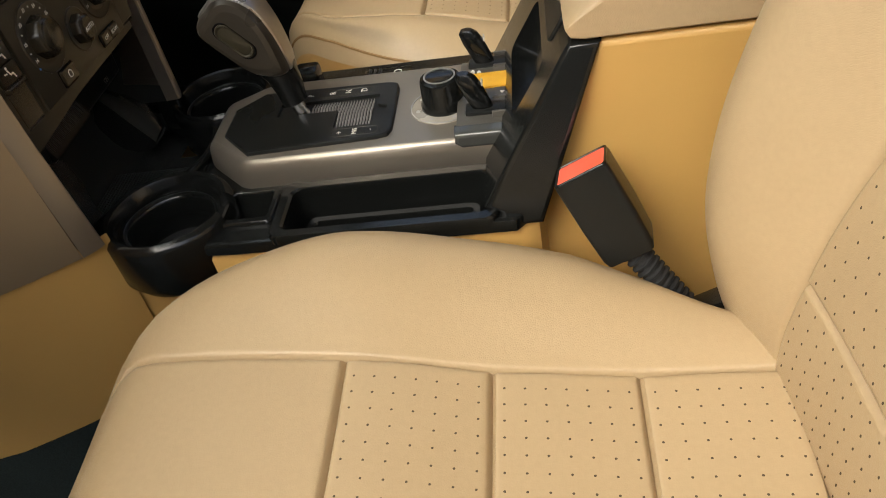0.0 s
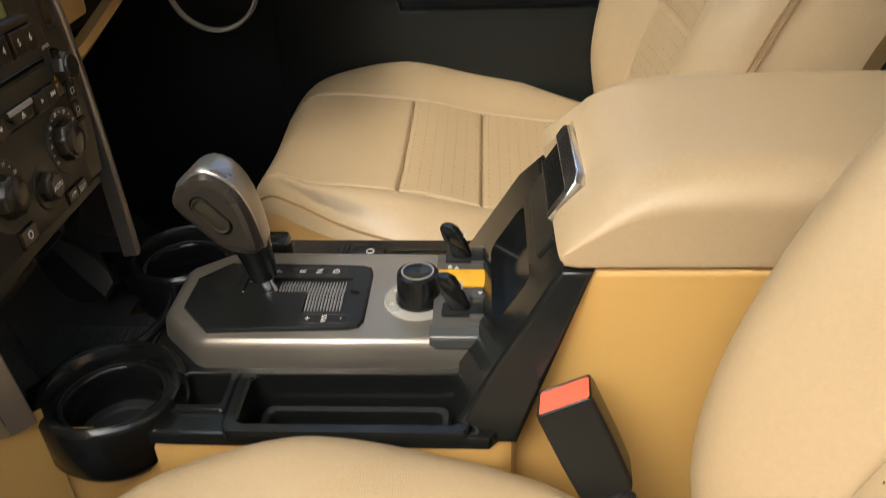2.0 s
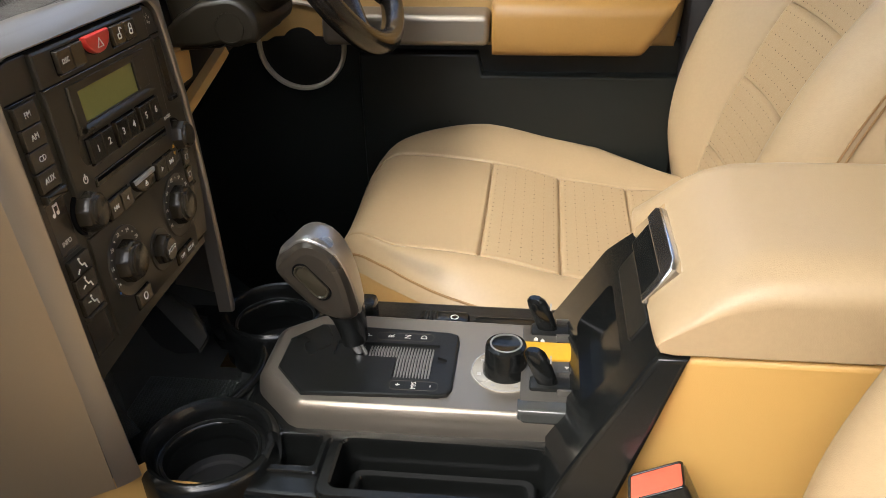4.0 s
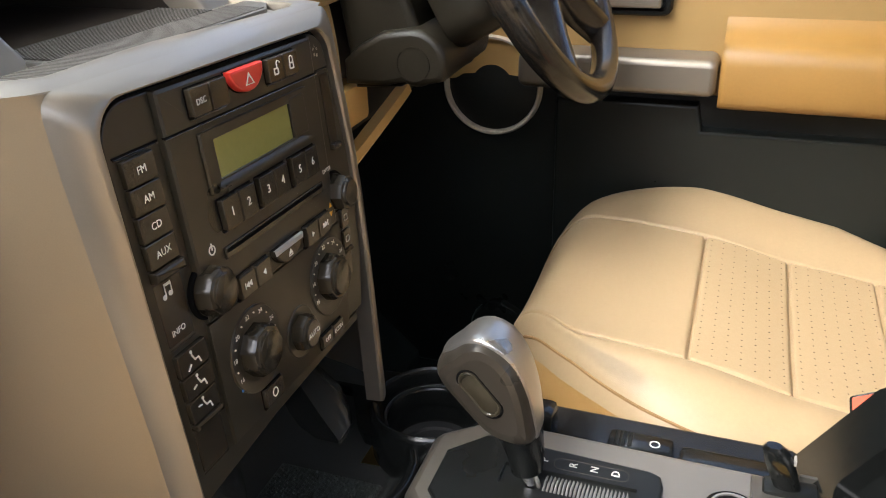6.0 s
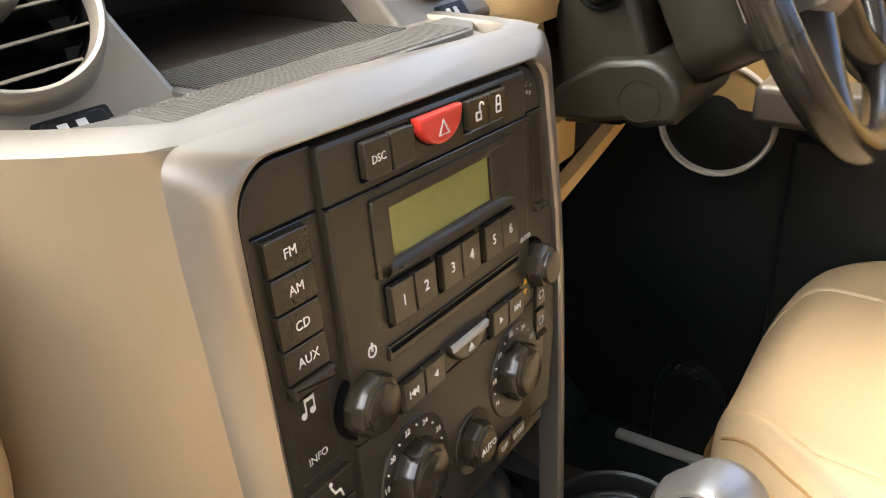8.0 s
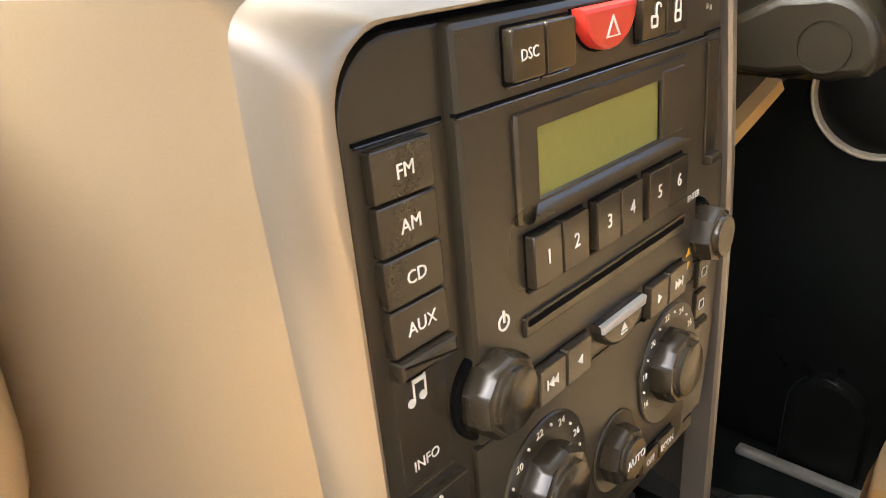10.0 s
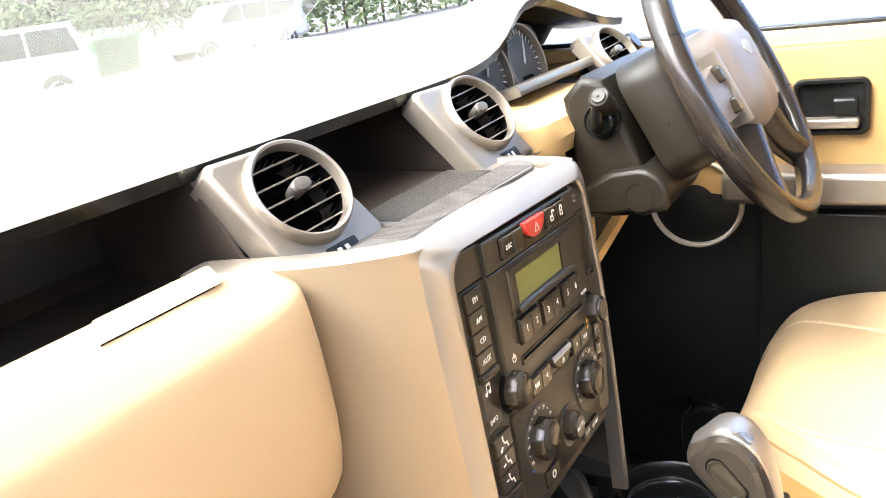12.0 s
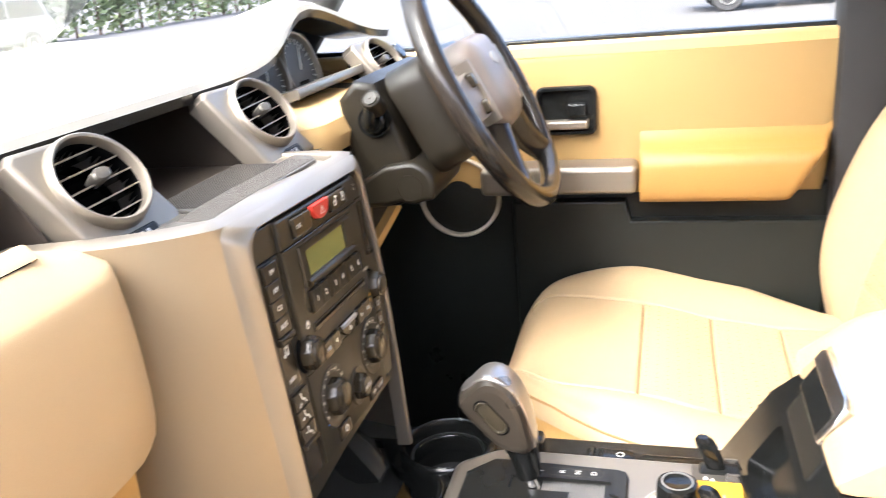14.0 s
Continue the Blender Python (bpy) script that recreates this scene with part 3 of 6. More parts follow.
ring(bm, rr(-0.0238, -0.0005, 0.0238, 0.0385, 0.004), rr(-0.0215, 0.002, 0.0215, 0.036, 0.003), -0.002, 0.0015, 0.0007)
part("buckle_rim", bm, BLACK, buckle)
bm = B()
prism(bm, rr(-0.0217, 0.0018, 0.0217, 0.0362, 0.003), -0.001, 0.0006, 0.0005)
part("release_button", bm, BUCKLE_RED, buckle, "bright red release button")
bm = B()
tube(bm, [(0.002, 0.012, -0.08), (0.016, 0.010, -0.168)], 0.0108, n=10, squash=0.7)
sleeve = part("ribbed_sleeve", bm, RUBBER, buckle, "black ribbed sleeve")
for k in range(12):
    a, b = Vector((0.002, 0.012, -0.086)), Vector((0.016, 0.010, -0.160))
    c = a.lerp(b, k / 11)
    bm = B()
    tube(bm, [c - (b - a).normalized() * 0.0006, c + (b - a).normalized() * 0.001, c + (b - a).normalized() * 0.0026, c + (b - a).normalized() * 0.004], [0.0105, 0.0135, 0.0135, 0.0105], n=12, squash=0.7)
    part("sleeve_rib", bm, RUBBER, sleeve)
bm = B()
box(bm, (0.005, -0.006, -0.180), (0.075, 0.022, -0.158), 0.004)
part("anchor_plate", bm, BLACK, buckle)

tagged(copy_thing(buckle, Matrix.Translation((-0.012, 0.362, -0.004)) @ buckle.matrix_world), "black seat belt buckle beside the driver's seat", "seat belt buckle")

# ---- centre console ----
console = thing("centre_console", "beige centre console with a black plastic top between the seats", "console")
XZ = axes((0, 0, 0), (1, 0, 0), (0, 0, 1), (0, -1, 0))  # u: x, v: z, w: minus y
bm = B()
rows = []
for z, o in ((0.42, 0.0), (0.60, 0.0), (0.74, -0.002), (0.768, -0.003), (0.7745, 0.0), (0.776, 0.012)):
    rows.append([(x, y + o, z) for x, y in ((-0.47, 0.612), (-0.40, 0.612), (-0.36, 0.613), (-0.20, 0.609), (0.0, 0.607), (0.078, 0.610), (0.094, 0.622), (0.10, 0.648))])
loft(bm, rows)
part("console_side", bm, TAN, console, "beige plastic console side")
bm = B()
loft(bm, [[(x, y, z) for x, y in ((-0.47, 0.935), (0.0, 0.930), (0.10, 0.870))] for z in (0.42, 0.60, 0.776)])
part("console_side", bm, TAN, console, "beige plastic console side")
bm = B()
prism(bm, [(0.02, 0.42), (0.70, 0.42), (0.70, 0.932), (0.156, 0.932), (0.076, 0.735)], -0.900, -0.646, 0.006, m=XZ, seg=3)
part("armrest_box", bm, TAN, console, "beige armrest box")
bm = B()
prism(bm, [(0.062, 0.7765), (0.0985, 0.7765), (0.160, 0.9335), (0.133, 0.9335), (0.126, 0.923), (0.046, 0.796), (0.060, 0.790)], -0.893, -0.642, 0.005, m=XZ, seg=3)
up = part("rear_upright", bm, BLACK, console, "black sloping panel in front of the armrest")
for v in up.data.vertices:
    if v.co.y < 0.70:
        v.co.y -= 0.036 * max(0.0, 1.0 - max(0.0, v.co.z - 0.775) / 0.14)
cut(up, prism(B(), [(0.900, 0.135), (0.900, 0.25), (0.858, 0.25), (0.866, 0.192)], -0.05, 0.05, m=axes((0.030, 0, 0.7707), (0, 1, 0), (0.533, 0, 0.846), (-0.846, 0, 0.533))))
# pocket and plate on the upright
UM = axes((0.030, 0, 0.7707), (0, 1, 0), (0.533, 0, 0.846), (-0.846, 0, 0.533))
cut(up, prism(B(), rr(0.684, 0.088, 0.822, 0.150, 0.012), -0.016, 0.02, m=UM))
bm = B()
prism(bm, rr(0.698, 0.163, 0.828, 0.192, 0.006), -0.004, 0.0020, 0.0015, m=UM)
part("latch_plate", bm, SOFTBLACK, console, "dark latch plate")
# lid
lid = thing("armrest_lid", "cream leather covered armrest lid, closed", "armrest")
LIDP = [(0.700, 0.934), (0.450, 0.934), (0.146, 0.934), (0.135, 0.936), (0.130, 0.942), (0.1315, 0.951), (0.141, 0.962), (0.157, 0.979), (0.174, 0.996), (0.194, 1.009), (0.221, 1.017), (0.270, 1.020), (0.400, 1.021), (0.550, 1.021), (0.700, 1.019)]
rows = []
for i in range(49):
    y = 0.643 + 0.125 * (1 - math.cos(math.pi * i / 48))
    near, far = y - 0.643, 0.893 - y
    k = (1 - math.sqrt(max(0.0, 1 - max(0.0, 1 - near / 0.048) ** 2))) * 0.42 + (1 - math.sqrt(max(0.0, 1 - max(0.0, 1 - far / 0.045) ** 2))) * 0.55
    k2 = 1 - math.sqrt(max(0.0, 1 - max(0.0, 1 - min(near, far) / 0.012) ** 2))
    rows.append([(x + (0.006 * k * max(0, (0.25 - x) / 0.12) if z > 0.94 else 0), y, (z - (z - 0.945) * k if z > 0.945 else z + 0.004 * k2)) for x, z in LIDP])
bm = B()
loft(bm, rows, close_u=True, cap=True)
lb = part("lid_cover", bm, LEATHER, lid, "cream leather lid cover")
cut(lb, prism(B(), rr(0.708, 0.90, 0.842, 1.05, (0.0, 0.0, 0.012, 0.012)), 0.10, 0.1575, m=axes((0, 0, 0), (0, 1, 0), (0, 0, 1), (1, 0, 0))))
bm = B()
prism(bm, rr(0.711, 0.186, 0.839, 0.240, 0.008), -0.030, -0.006, 0.003, m=UM)
part("catch_bezel", bm, GAP, lid, "dark recess of the catch")
bm = B()
prism(bm, rr(0.724, 0.192, 0.834, 0.226, 0.004), -0.014, 0.0065, 0.002, m=UM, seg=3)
catch = part("release_catch", bm, BLACK, lid, "black release catch with a chrome edge")
bm = B()
prism(bm, [(0.714, 0.196), (0.711, 0.222), (0.715, 0.238), (0.726, 0.2440), (0.826, 0.2440), (0.836, 0.238), (0.837, 0.2235), (0.728, 0.2235), (0.7245, 0.220), (0.7245, 0.196)], -0.012, 0.0110, 0.0018, m=UM, seg=3)
part("chrome_edge", bm, CHROME, catch, "bright chrome edge of the catch")

# black deck with tray and cup holders
DECK_Z = 0.795
bm = B()
prism(bm, [(-0.47, 0.614), (-0.345, 0.612), (-0.20, 0.603), (0.074, 0.601), (0.084, 0.612), (0.088, 0.642), (0.088, 0.90), (0.06, 0.932), (-0.20, 0.935), (-0.32, 0.945), (-0.47, 0.93)], 0.7760, DECK_Z - 0.006, 0.004)
deck = part("console_deck", bm, BLACK, console, "black plastic console deck")
cut(deck, prism(B(), rr(-0.150, 0.611, 0.048, 0.676, 0.012), 0.70, 0.85))
cut(deck, prism(B(), rr(-0.216, 0.637, -0.172, 0.678, 0.006), 0.70, 0.85))
CUPS = ((-0.2775, 0.652), (-0.281, 0.883))
for cx, cy in CUPS:
    cut(deck, lathe(B(), [(0.050, 0.70), (0.050, 0.86)], m=Matrix.Translation((cx, cy, 0)), n=40))
cut(deck, prism(B(), [(-0.48, 0.628), (-0.378, 0.630), (-0.350, 0.690), (-0.334, 0.712), (-0.300, 0.724), (-0.283, 0.728), (-0.274, 0.745), (-0.271, 0.776), (-0.274, 0.806), (-0.283, 0.824), (-0.300, 0.828), (-0.334, 0.834), (-0.350, 0.852), (-0.378, 0.900), (-0.48, 0.905)], 0.70, 0.9))


def tub(x0, y0, x1, y1, r, z0, z1, thick=0.003):
    """An open box with rounded corners and walls that lean in a little."""
    bm = B()
    o = [rr(x0 + d, y0 + d, x1 - d, y1 - d, r, 5) for d in (-thick, -thick, 0.0, 0.004, 0.010)]
    zs = (z0 - 0.003, z1, z1, z0 + 0.006, z0)
    loft(bm, [[(u, v, z) for u, v in pts] for pts, z in zip(o, zs)], close_u=True, cap=True)
    return bm


part("tray_tub", tub(-0.150, 0.611, 0.048, 0.676, 0.010, 0.744, 0.7898), BLACK, console, "open black tray")
part("slot_tub", tub(-0.216, 0.637, -0.172, 0.678, 0.006, 0.750, 0.7898), BLACK, console, "small black coin slot")
bm = B()
ring(bm, rr(-0.163, 0.600, 0.058, 0.687, 0.012), rr(-0.150, 0.611, 0.048, 0.676, 0.010), DECK_Z - 0.010, DECK_Z, 0.0025)
part("tray_rim", bm, BLACK, console, "raised rim round the open tray")
bm = B()
ring(bm, rr(-0.142, 0.618, 0.039, 0.667, 0.010), rr(-0.132, 0.626, 0.029, 0.659, 0.008), 0.744, 0.764, 0.0025)
part("tray_liner", bm, BLACK, console, "black tray insert")
bm = B()
ring(bm, rr(-0.224, 0.628, -0.164, 0.686, 0.006), rr(-0.2165, 0.637, -0.1715, 0.678, 0.005), DECK_Z - 0.008, DECK_Z - 0.001, 0.002)
part("slot_rim", bm, BLACK, console, "raised rim round the coin slot")
WALL = [(0.056, 0.737), (0.0622, 0.750), (0.0630, 0.798), (0.0605, 0.803), (0.0580, 0.8050), (0.0550, 0.8035), (0.0528, 0.798), (0.0512, 0.789), (0.0470, 0.7865), (0.0445, 0.782), (0.043, 0.743), (0.046, 0.740), (0.053, 0.741)]
for k, (cx, cy) in enumerate(CUPS):
    holder = thing("cup_holder", "round black plastic cup holder set in the console", "cup holder", Matrix.Translation((cx, cy, 0)), group="cup holders in the console")
    a0, a1 = (15, 345) if k == 0 else (200, 530)
    reach = lambda r: r + (0.0055 * max(0.0, (r - 0.047) / 0.016) if k == 0 else 0.0)
    bm = B()
    loft(bm, [[(reach(r) * math.cos(radians(a)), reach(r) * math.sin(radians(a)), z) for r, z in WALL] for a in [a0 + (a1 - a0) * i / 60 for i in range(61)]], close_u=True, cap=True)
    part("cup_wall", bm, BLACK, holder)
    bm = B()
    low = [(0.056, 0.737), (0.0618, 0.750), (0.0625, 0.779), (0.046, 0.778), (0.0435, 0.774), (0.043, 0.743)]
    loft(bm, [[(reach(r) * math.cos(radians(a)), reach(r) * math.sin(radians(a)), z) for r, z in low] for a in [a1 - 360 + (a0 - a1 + 360) * i / 8 for i in range(9)]], close_u=True, cap=True)
    part("cup_gap", bm, BLACK, holder, "low opening in the holder's wall")
    bm = B()
    lathe(bm, [(0.0455, 0.7862), (0.0462, 0.7882), (0.0475, 0.7888), (0.0490, 0.7882)], n=56, cap=False)
    part("inner_lip", bm, SOFTBLACK, holder, "thin raised lip")
    bm = B()
    lathe(bm, [(0.0001, 0.740), (0.034, 0.740), (0.036, 0.743), (0.0435, 0.745)], n=40, cap=False)
    part("base_mat", bm, RUBBER, holder, "black rubber base")

# front bin under the stack
bm = B()
tube(bm, [(-0.286, 0.716, DECK_Z - 0.005), (-0.277, 0.732, DECK_Z - 0.003), (-0.2685, 0.755, DECK_Z - 0.002), (-0.2665, 0.776, DECK_Z - 0.002), (-0.2685, 0.797, DECK_Z - 0.002), (-0.277, 0.818, DECK_Z - 0.003), (-0.286, 0.832, DECK_Z - 0.005)], 0.0075, n=14, squash=0.7)
part("bin_edge", bm, BLACK, console, "rounded black edge behind the storage bin")
bin_ = thing("storage_bin", "open black storage bin with a pimpled rubber mat", "storage bin")
bm = B()
loft(bm, [[(x, y, z) for x, z in ((-0.264, 0.791), (-0.270, 0.788), (-0.276, 0.778), (-0.285, 0.760), (-0.300, 0.748), (-0.320, 0.743), (-0.349, 0.742))] for y in [0.700 + 0.142 * k / 6 for k in range(7)]])
loft(bm, [[(x, y, z) for x, z in ((-0.345, 0.742), (-0.40, 0.742), (-0.425, 0.746), (-0.443, 0.757), (-0.455, 0.775), (-0.462, 0.80), (-0.466, 0.85), (-0.468, 0.94))] for y in [0.62 + 0.29 * i / 8 for i in range(9)]])
part("bin_floor", bm, BINPLASTIC, bin_, "black moulded bin floor")
bm = B()
prism(bm, [(-0.420, 0.655), (-0.354, 0.655), (-0.344, 0.690), (-0.326, 0.713), (-0.300, 0.726), (-0.300, 0.815), (-0.420, 0.815)], 0.7400, 0.7452, 0.001)
part("bin_mat", bm, MATRUBBER, bin_, "black rubber mat")
bm = B()
for i in range(28):
    for j in range(37):
        cx, cy = -0.417 + 0.0042 * i, 0.660 + 0.0042 * j + (0.0021 if i % 2 else 0)
        if cx > -0.304 or math.hypot(cx + 0.281, cy - 0.655) < 0.074:
            continue
        vs = [bm.verts.new((cx + 0.0017 * math.cos(a), cy + 0.0017 * math.sin(a), 0.7453)) for a in [k * math.pi / 3 for k in range(6)]]
        top = bm.verts.new((cx, cy, 0.7472))
        for k in range(6):
            bm.faces.new((vs[k], vs[(k + 1) % 6], top))
tagged(part("mat_texture", bm, MATRUBBER, bin_, "small rubber pimples"), kind="stuff")
# scooped hood beside the power socket: a lit curved face over a dark hollow
HL = [(-0.432, 0.862, 0.830), (-0.410, 0.852, 0.815), (-0.385, 0.839, 0.797), (-0.366, 0.830, 0.784), (-0.358, 0.826, 0.778)]
HR = [(-0.432, 0.903, 0.812), (-0.410, 0.899, 0.806), (-0.385, 0.888, 0.797), (-0.366, 0.870, 0.786), (-0.3585, 0.857, 0.779)]
rows = []
for a, b in zip(HL, HR):
    a, b = Vector(a), Vector(b)
    rows.append([a + Vector((-0.004, 0.004, -0.006))] + [a.lerp(b, q) + Vector((0.5, -0.1, 0.85)) * 0.030 * q * (1 - q) for q in (0.0, 0.2, 0.4, 0.6, 0.8, 1.0)] + [b + Vector((-0.004, 0.002, -0.006)), Vector((b.x - 0.030, b.y + 0.004, 0.748)), Vector((a.x - 0.045, a.y + 0.030, 0.748))])
bm = B()
loft(bm, rows, close_u=True, cap=True)
hood = part("socket_hood", bm, BINPLASTIC, bin_, "moulded black hood beside the power socket")
bm = B()
tube(bm, [(-0.3575, 0.8255, 0.7765), (-0.3565, 0.842, 0.7772), (-0.358, 0.8575, 0.7780)], 0.0016, n=8)
part("hood_lip", bm, BINPLASTIC, hood, "sharp lower lip")
text("socket_text", "12V", 0.0075, axes((-0.3985, 0.852, 0.853), (0, 1, 0), (-0.30, 0, 0.954), (0.954, 0, 0.30)), GREYPRINT, bin_)
bm = B()
prism(bm, rr(0.690, 0.842, 0.895, 0.918, 0.006), -0.440, -0.401, 0.004, m=axes((0, 0, 0), (0, 1, 0), (0, 0, 1), (1, 0, 0)))
part("socket_panel", bm, SOFTBLACK, bin_, "black panel above the bin")
# ribbed ledge under the lowest keys
bm = B()
prism(bm, [(-0.440, 0.842), (-0.399, 0.842), (-0.394, 0.8455), (-0.394, 0.849), (-0.4025, 0.868), (-0.440, 0.868)], -0.786, -0.697, 0.002, m=XZ)
ledge = part("ribbed_ledge", bm, SOFTBLACK, bin_, "ribbed black ledge above the bin")
for k in range(17):
    y = 0.701 + 0.005 * k
    bm = B()
    tube(bm, [(-0.3955, y, 0.8535), (-0.4015, y, 0.8665)], 0.0011, n=6)
    part("ledge_rib", bm, SOFTBLACK, ledge)
# rounded inner back corner
bm = B()
loft(bm, [[(x - 0.25 * max(0.0, z - 0.79), y - 0.15 * max(0.0, z - 0.78), z) for x, y in ((-0.480, 0.606), (-0.400, 0.606), (-0.396, 0.66), (-0.400, 0.690), (-0.405, 0.712), (-0.410, 0.732), (-0.4175, 0.748), (-0.428, 0.760), (-0.441, 0.769), (-0.458, 0.775), (-0.480, 0.778))] for z in (0.740, 0.775, 0.80, 0.83, 0.868)], close_u=True, cap=True)
part("inner_corner", bm, BINPLASTIC, bin_, "rounded black inner corner of the bin")
# sloping cheek between the bin and the passenger side
FACET = [(-0.398, 0.606, 0.850), (-0.412, 0.655, 0.838), (-0.413, 0.690, 0.820), (-0.409, 0.703, 0.810), (-0.403, 0.708, 0.802), (-0.374, 0.700, 0.764), (-0.364, 0.690, 0.756), (-0.350, 0.664, 0.752), (-0.336, 0.606, 0.792)]
bm = B()
loft(bm, [[Vector(p) + Vector(d) for p in FACET] for d in ((-0.035, -0.020, -0.030), (-0.005, -0.002, -0.004), (-0.0015, 0.0, -0.001))] + [[Vector(p).lerp(Vector((-0.378, 0.660, 0.800)), 0.05) for p in FACET]], close_u=True, cap=True)
part("side_wedge", bm, BINPLASTIC, bin_, "flat sloping black cheek of the bin")
bm = B()
prism(bm, [(-0.352, 0.74), (-0.352, 0.80), (-0.385, 0.86), (-0.385, 0.98), (-0.48, 0.98), (-0.48, 0.74)], -0.915, -0.905, 0.002, m=XZ)
part("bin_wall", bm, BINPLASTIC, bin_, "black side wall of the bin")

# ---- gear surround ----
surround = thing("gear_surround", "silver painted gear surround with a black gate plate", "gear surround")
OUT = [(-0.252, 0.746), (-0.246, 0.738), (-0.208, 0.700), (-0.198, 0.6955), (-0.02, 0.696), (0.088, 0.698), (0.100, 0.71), (0.100, 0.835), (0.085, 0.852), (-0.20, 0.858), (-0.215, 0.852), (-0.248, 0.826), (-0.252, 0.818)]
bm = B()
loft(bm, [[(x + (x - (-0.07)) * k * 0.6, y + (y - 0.766) * k, z) for x, y in OUT] for z, k in ((0.784, 0.050), (0.798, 0.040), (0.806, 0.030), (0.812, 0.014), (0.8160, -0.010), (0.8185, -0.036), (0.8195, -0.065))], close_u=True, cap=True)
part("surround_body", bm, SILVER, surround, "satin silver painted body")
PLATE = [(-0.234, 0.748), (-0.199, 0.707), (-0.062, 0.713), (-0.052, 0.716), (-0.048, 0.726), (-0.048, 0.808), (-0.051, 0.819), (-0.060, 0.823), (-0.204, 0.829), (-0.234, 0.798)]
bm = B()
prism(bm, PLATE, 0.815, 0.8235, 0.0025)
gate = part("gate_plate", bm, SOFTBLACK, surround, "black gate plate with shift marks")
SLOT = [(-0.180, 0.772), (-0.112, 0.772), (-0.112, 0.738), (-0.068, 0.738), (-0.066, 0.748), (-0.058, 0.750), (-0.058, 0.772), (-0.068, 0.776), (-0.068, 0.797), (-0.180, 0.797)]
cut(gate, prism(B(), SLOT, 0.8185, 0.84))
part("slot_floor", prism(B(), [(-0.181, 0.737), (-0.057, 0.737), (-0.057, 0.798), (-0.181, 0.798)], 0.8180, 0.8199), SOFTBLACK, surround, "dark floor of the gate slot")
for i in range(34):
    x = -0.142 + i * 0.0032
    y0 = 0.773 if x < -0.110 else 0.740
    if x > -0.072:
        break
    bm = B()
    tube(bm, [(x, y0, 0.8188), (x, (y0 + 0.796) / 2, 0.8212), (x, 0.796, 0.8188)], 0.0011, n=6)
    part("shutter_rib", bm, RIBGREY, surround, "grey rib of the gate shutter")
GT = lambda x, y, z=0.8237: axes((x, y, z), (0, 1, 0), (-1, 0, 0), (0, 0, 1))
for ch, x in (("P", -0.148), ("R", -0.123), ("N", -0.105), ("D", -0.087)):
    text("shift_letter", ch, 0.0100, GT(x, 0.810), WHITE, surround)
for ch, x in (("+", -0.103), ("M/S", -0.087), ("-", -0.071)):
    text("shift_letter", ch, 0.0100 if len(ch) < 2 else 0.0075, GT(x, 0.7265), WHITE, surround)
for a, b in ((rr(-0.112, 0.719, -0.062, 0.734, 0.006), rr(-0.1112, 0.7198, -0.0628, 0.7332, 0.0055)), (rr(-0.140, 0.802, -0.076, 0.8165, 0.006), rr(-0.1392, 0.8028, -0.0768, 0.8157, 0.0055))):
    bm = B()
    ring(bm, a, b, 0.8230, 0.8238)
    part("mark_outline", bm, PANEL, surround)

# gear lever
lever = thing("gear_lever", "gear lever with a silver topped black grip", "gear lever")
bm = B()
tube(bm, [(-0.150, 0.781, 0.812), (-0.155, 0.780, 0.830), (-0.158, 0.779, 0.845)], [0.0075, 0.0075, 0.0075], n=16)
part("shaft", bm, CHROME, lever, "polished steel shaft")


HEAD_ = [(-0.214, 0.960), (-0.203, 0.971), (-0.190, 0.975), (-0.175, 0.969), (-0.162, 0.953), (-0.153, 0.928), (-0.148, 0.900), (-0.147, 0.880), (-0.158, 0.875), (-0.178, 0.880), (-0.192, 0.892), (-0.208, 0.911), (-0.223, 0.930), (-0.228, 0.942), (-0.223, 0.952)]


def rounded(pts, n=4):
    """A smooth closed curve through a few points."""
    out = []
    k = len(pts)
    for i in range(k):
        p0, p1, p2, p3 = (Vector(pts[(i + j - 1) % k]) for j in range(4))
        for j in range(n):
            t = j / n
            out.append(tuple(0.5 * (2 * p1 + (p2 - p0) * t + (2 * p0 - 5 * p1 + 4 * p2 - p3) * t * t + (3 * p1 - p0 - 3 * p2 + p3) * t**3)))
    return out


HEAD = [(x, 0.875 + (z - 0.875) * 0.935) for x, z in rounded(HEAD_)]


def head(scale_pts, y0, y1, bevel, seg=5):
    """A rounded slab with the grip's side outline, seen from both sides."""
    n = len(scale_pts)
    cx, cz = sum(p[0] for p in scale_pts) / n, sum(p[1] for p in scale_pts) / n
    bm = B()
    rows = []
    mid, hw = (y0 + y1) / 2, (y1 - y0) / 2
    for i in range(2 * seg + 1):
        a = math.pi * i / (2 * seg)
        y = mid - hw * math.cos(a)
        ins = bevel * (1 - math.sin(a) ** 0.55)
        row = []
        for k in range(n):
            p = Vector(scale_pts[k])
            r = p + (Vector((cx, cz)) - p) * ins / 0.040
            row.append((r.x, y, r.y))
        rows.append(row)
    loft(bm, rows, close_u=True, cap=True)
    return bm


part("grip", head(HEAD, 0.753, 0.805, 0.012), mat("gunmetal_grip", (0.034, 0.029, 0.022), 0.30, metal=0.35, vary=0.06, grain=0.06, scale=250), lever, "dark gunmetal grip")
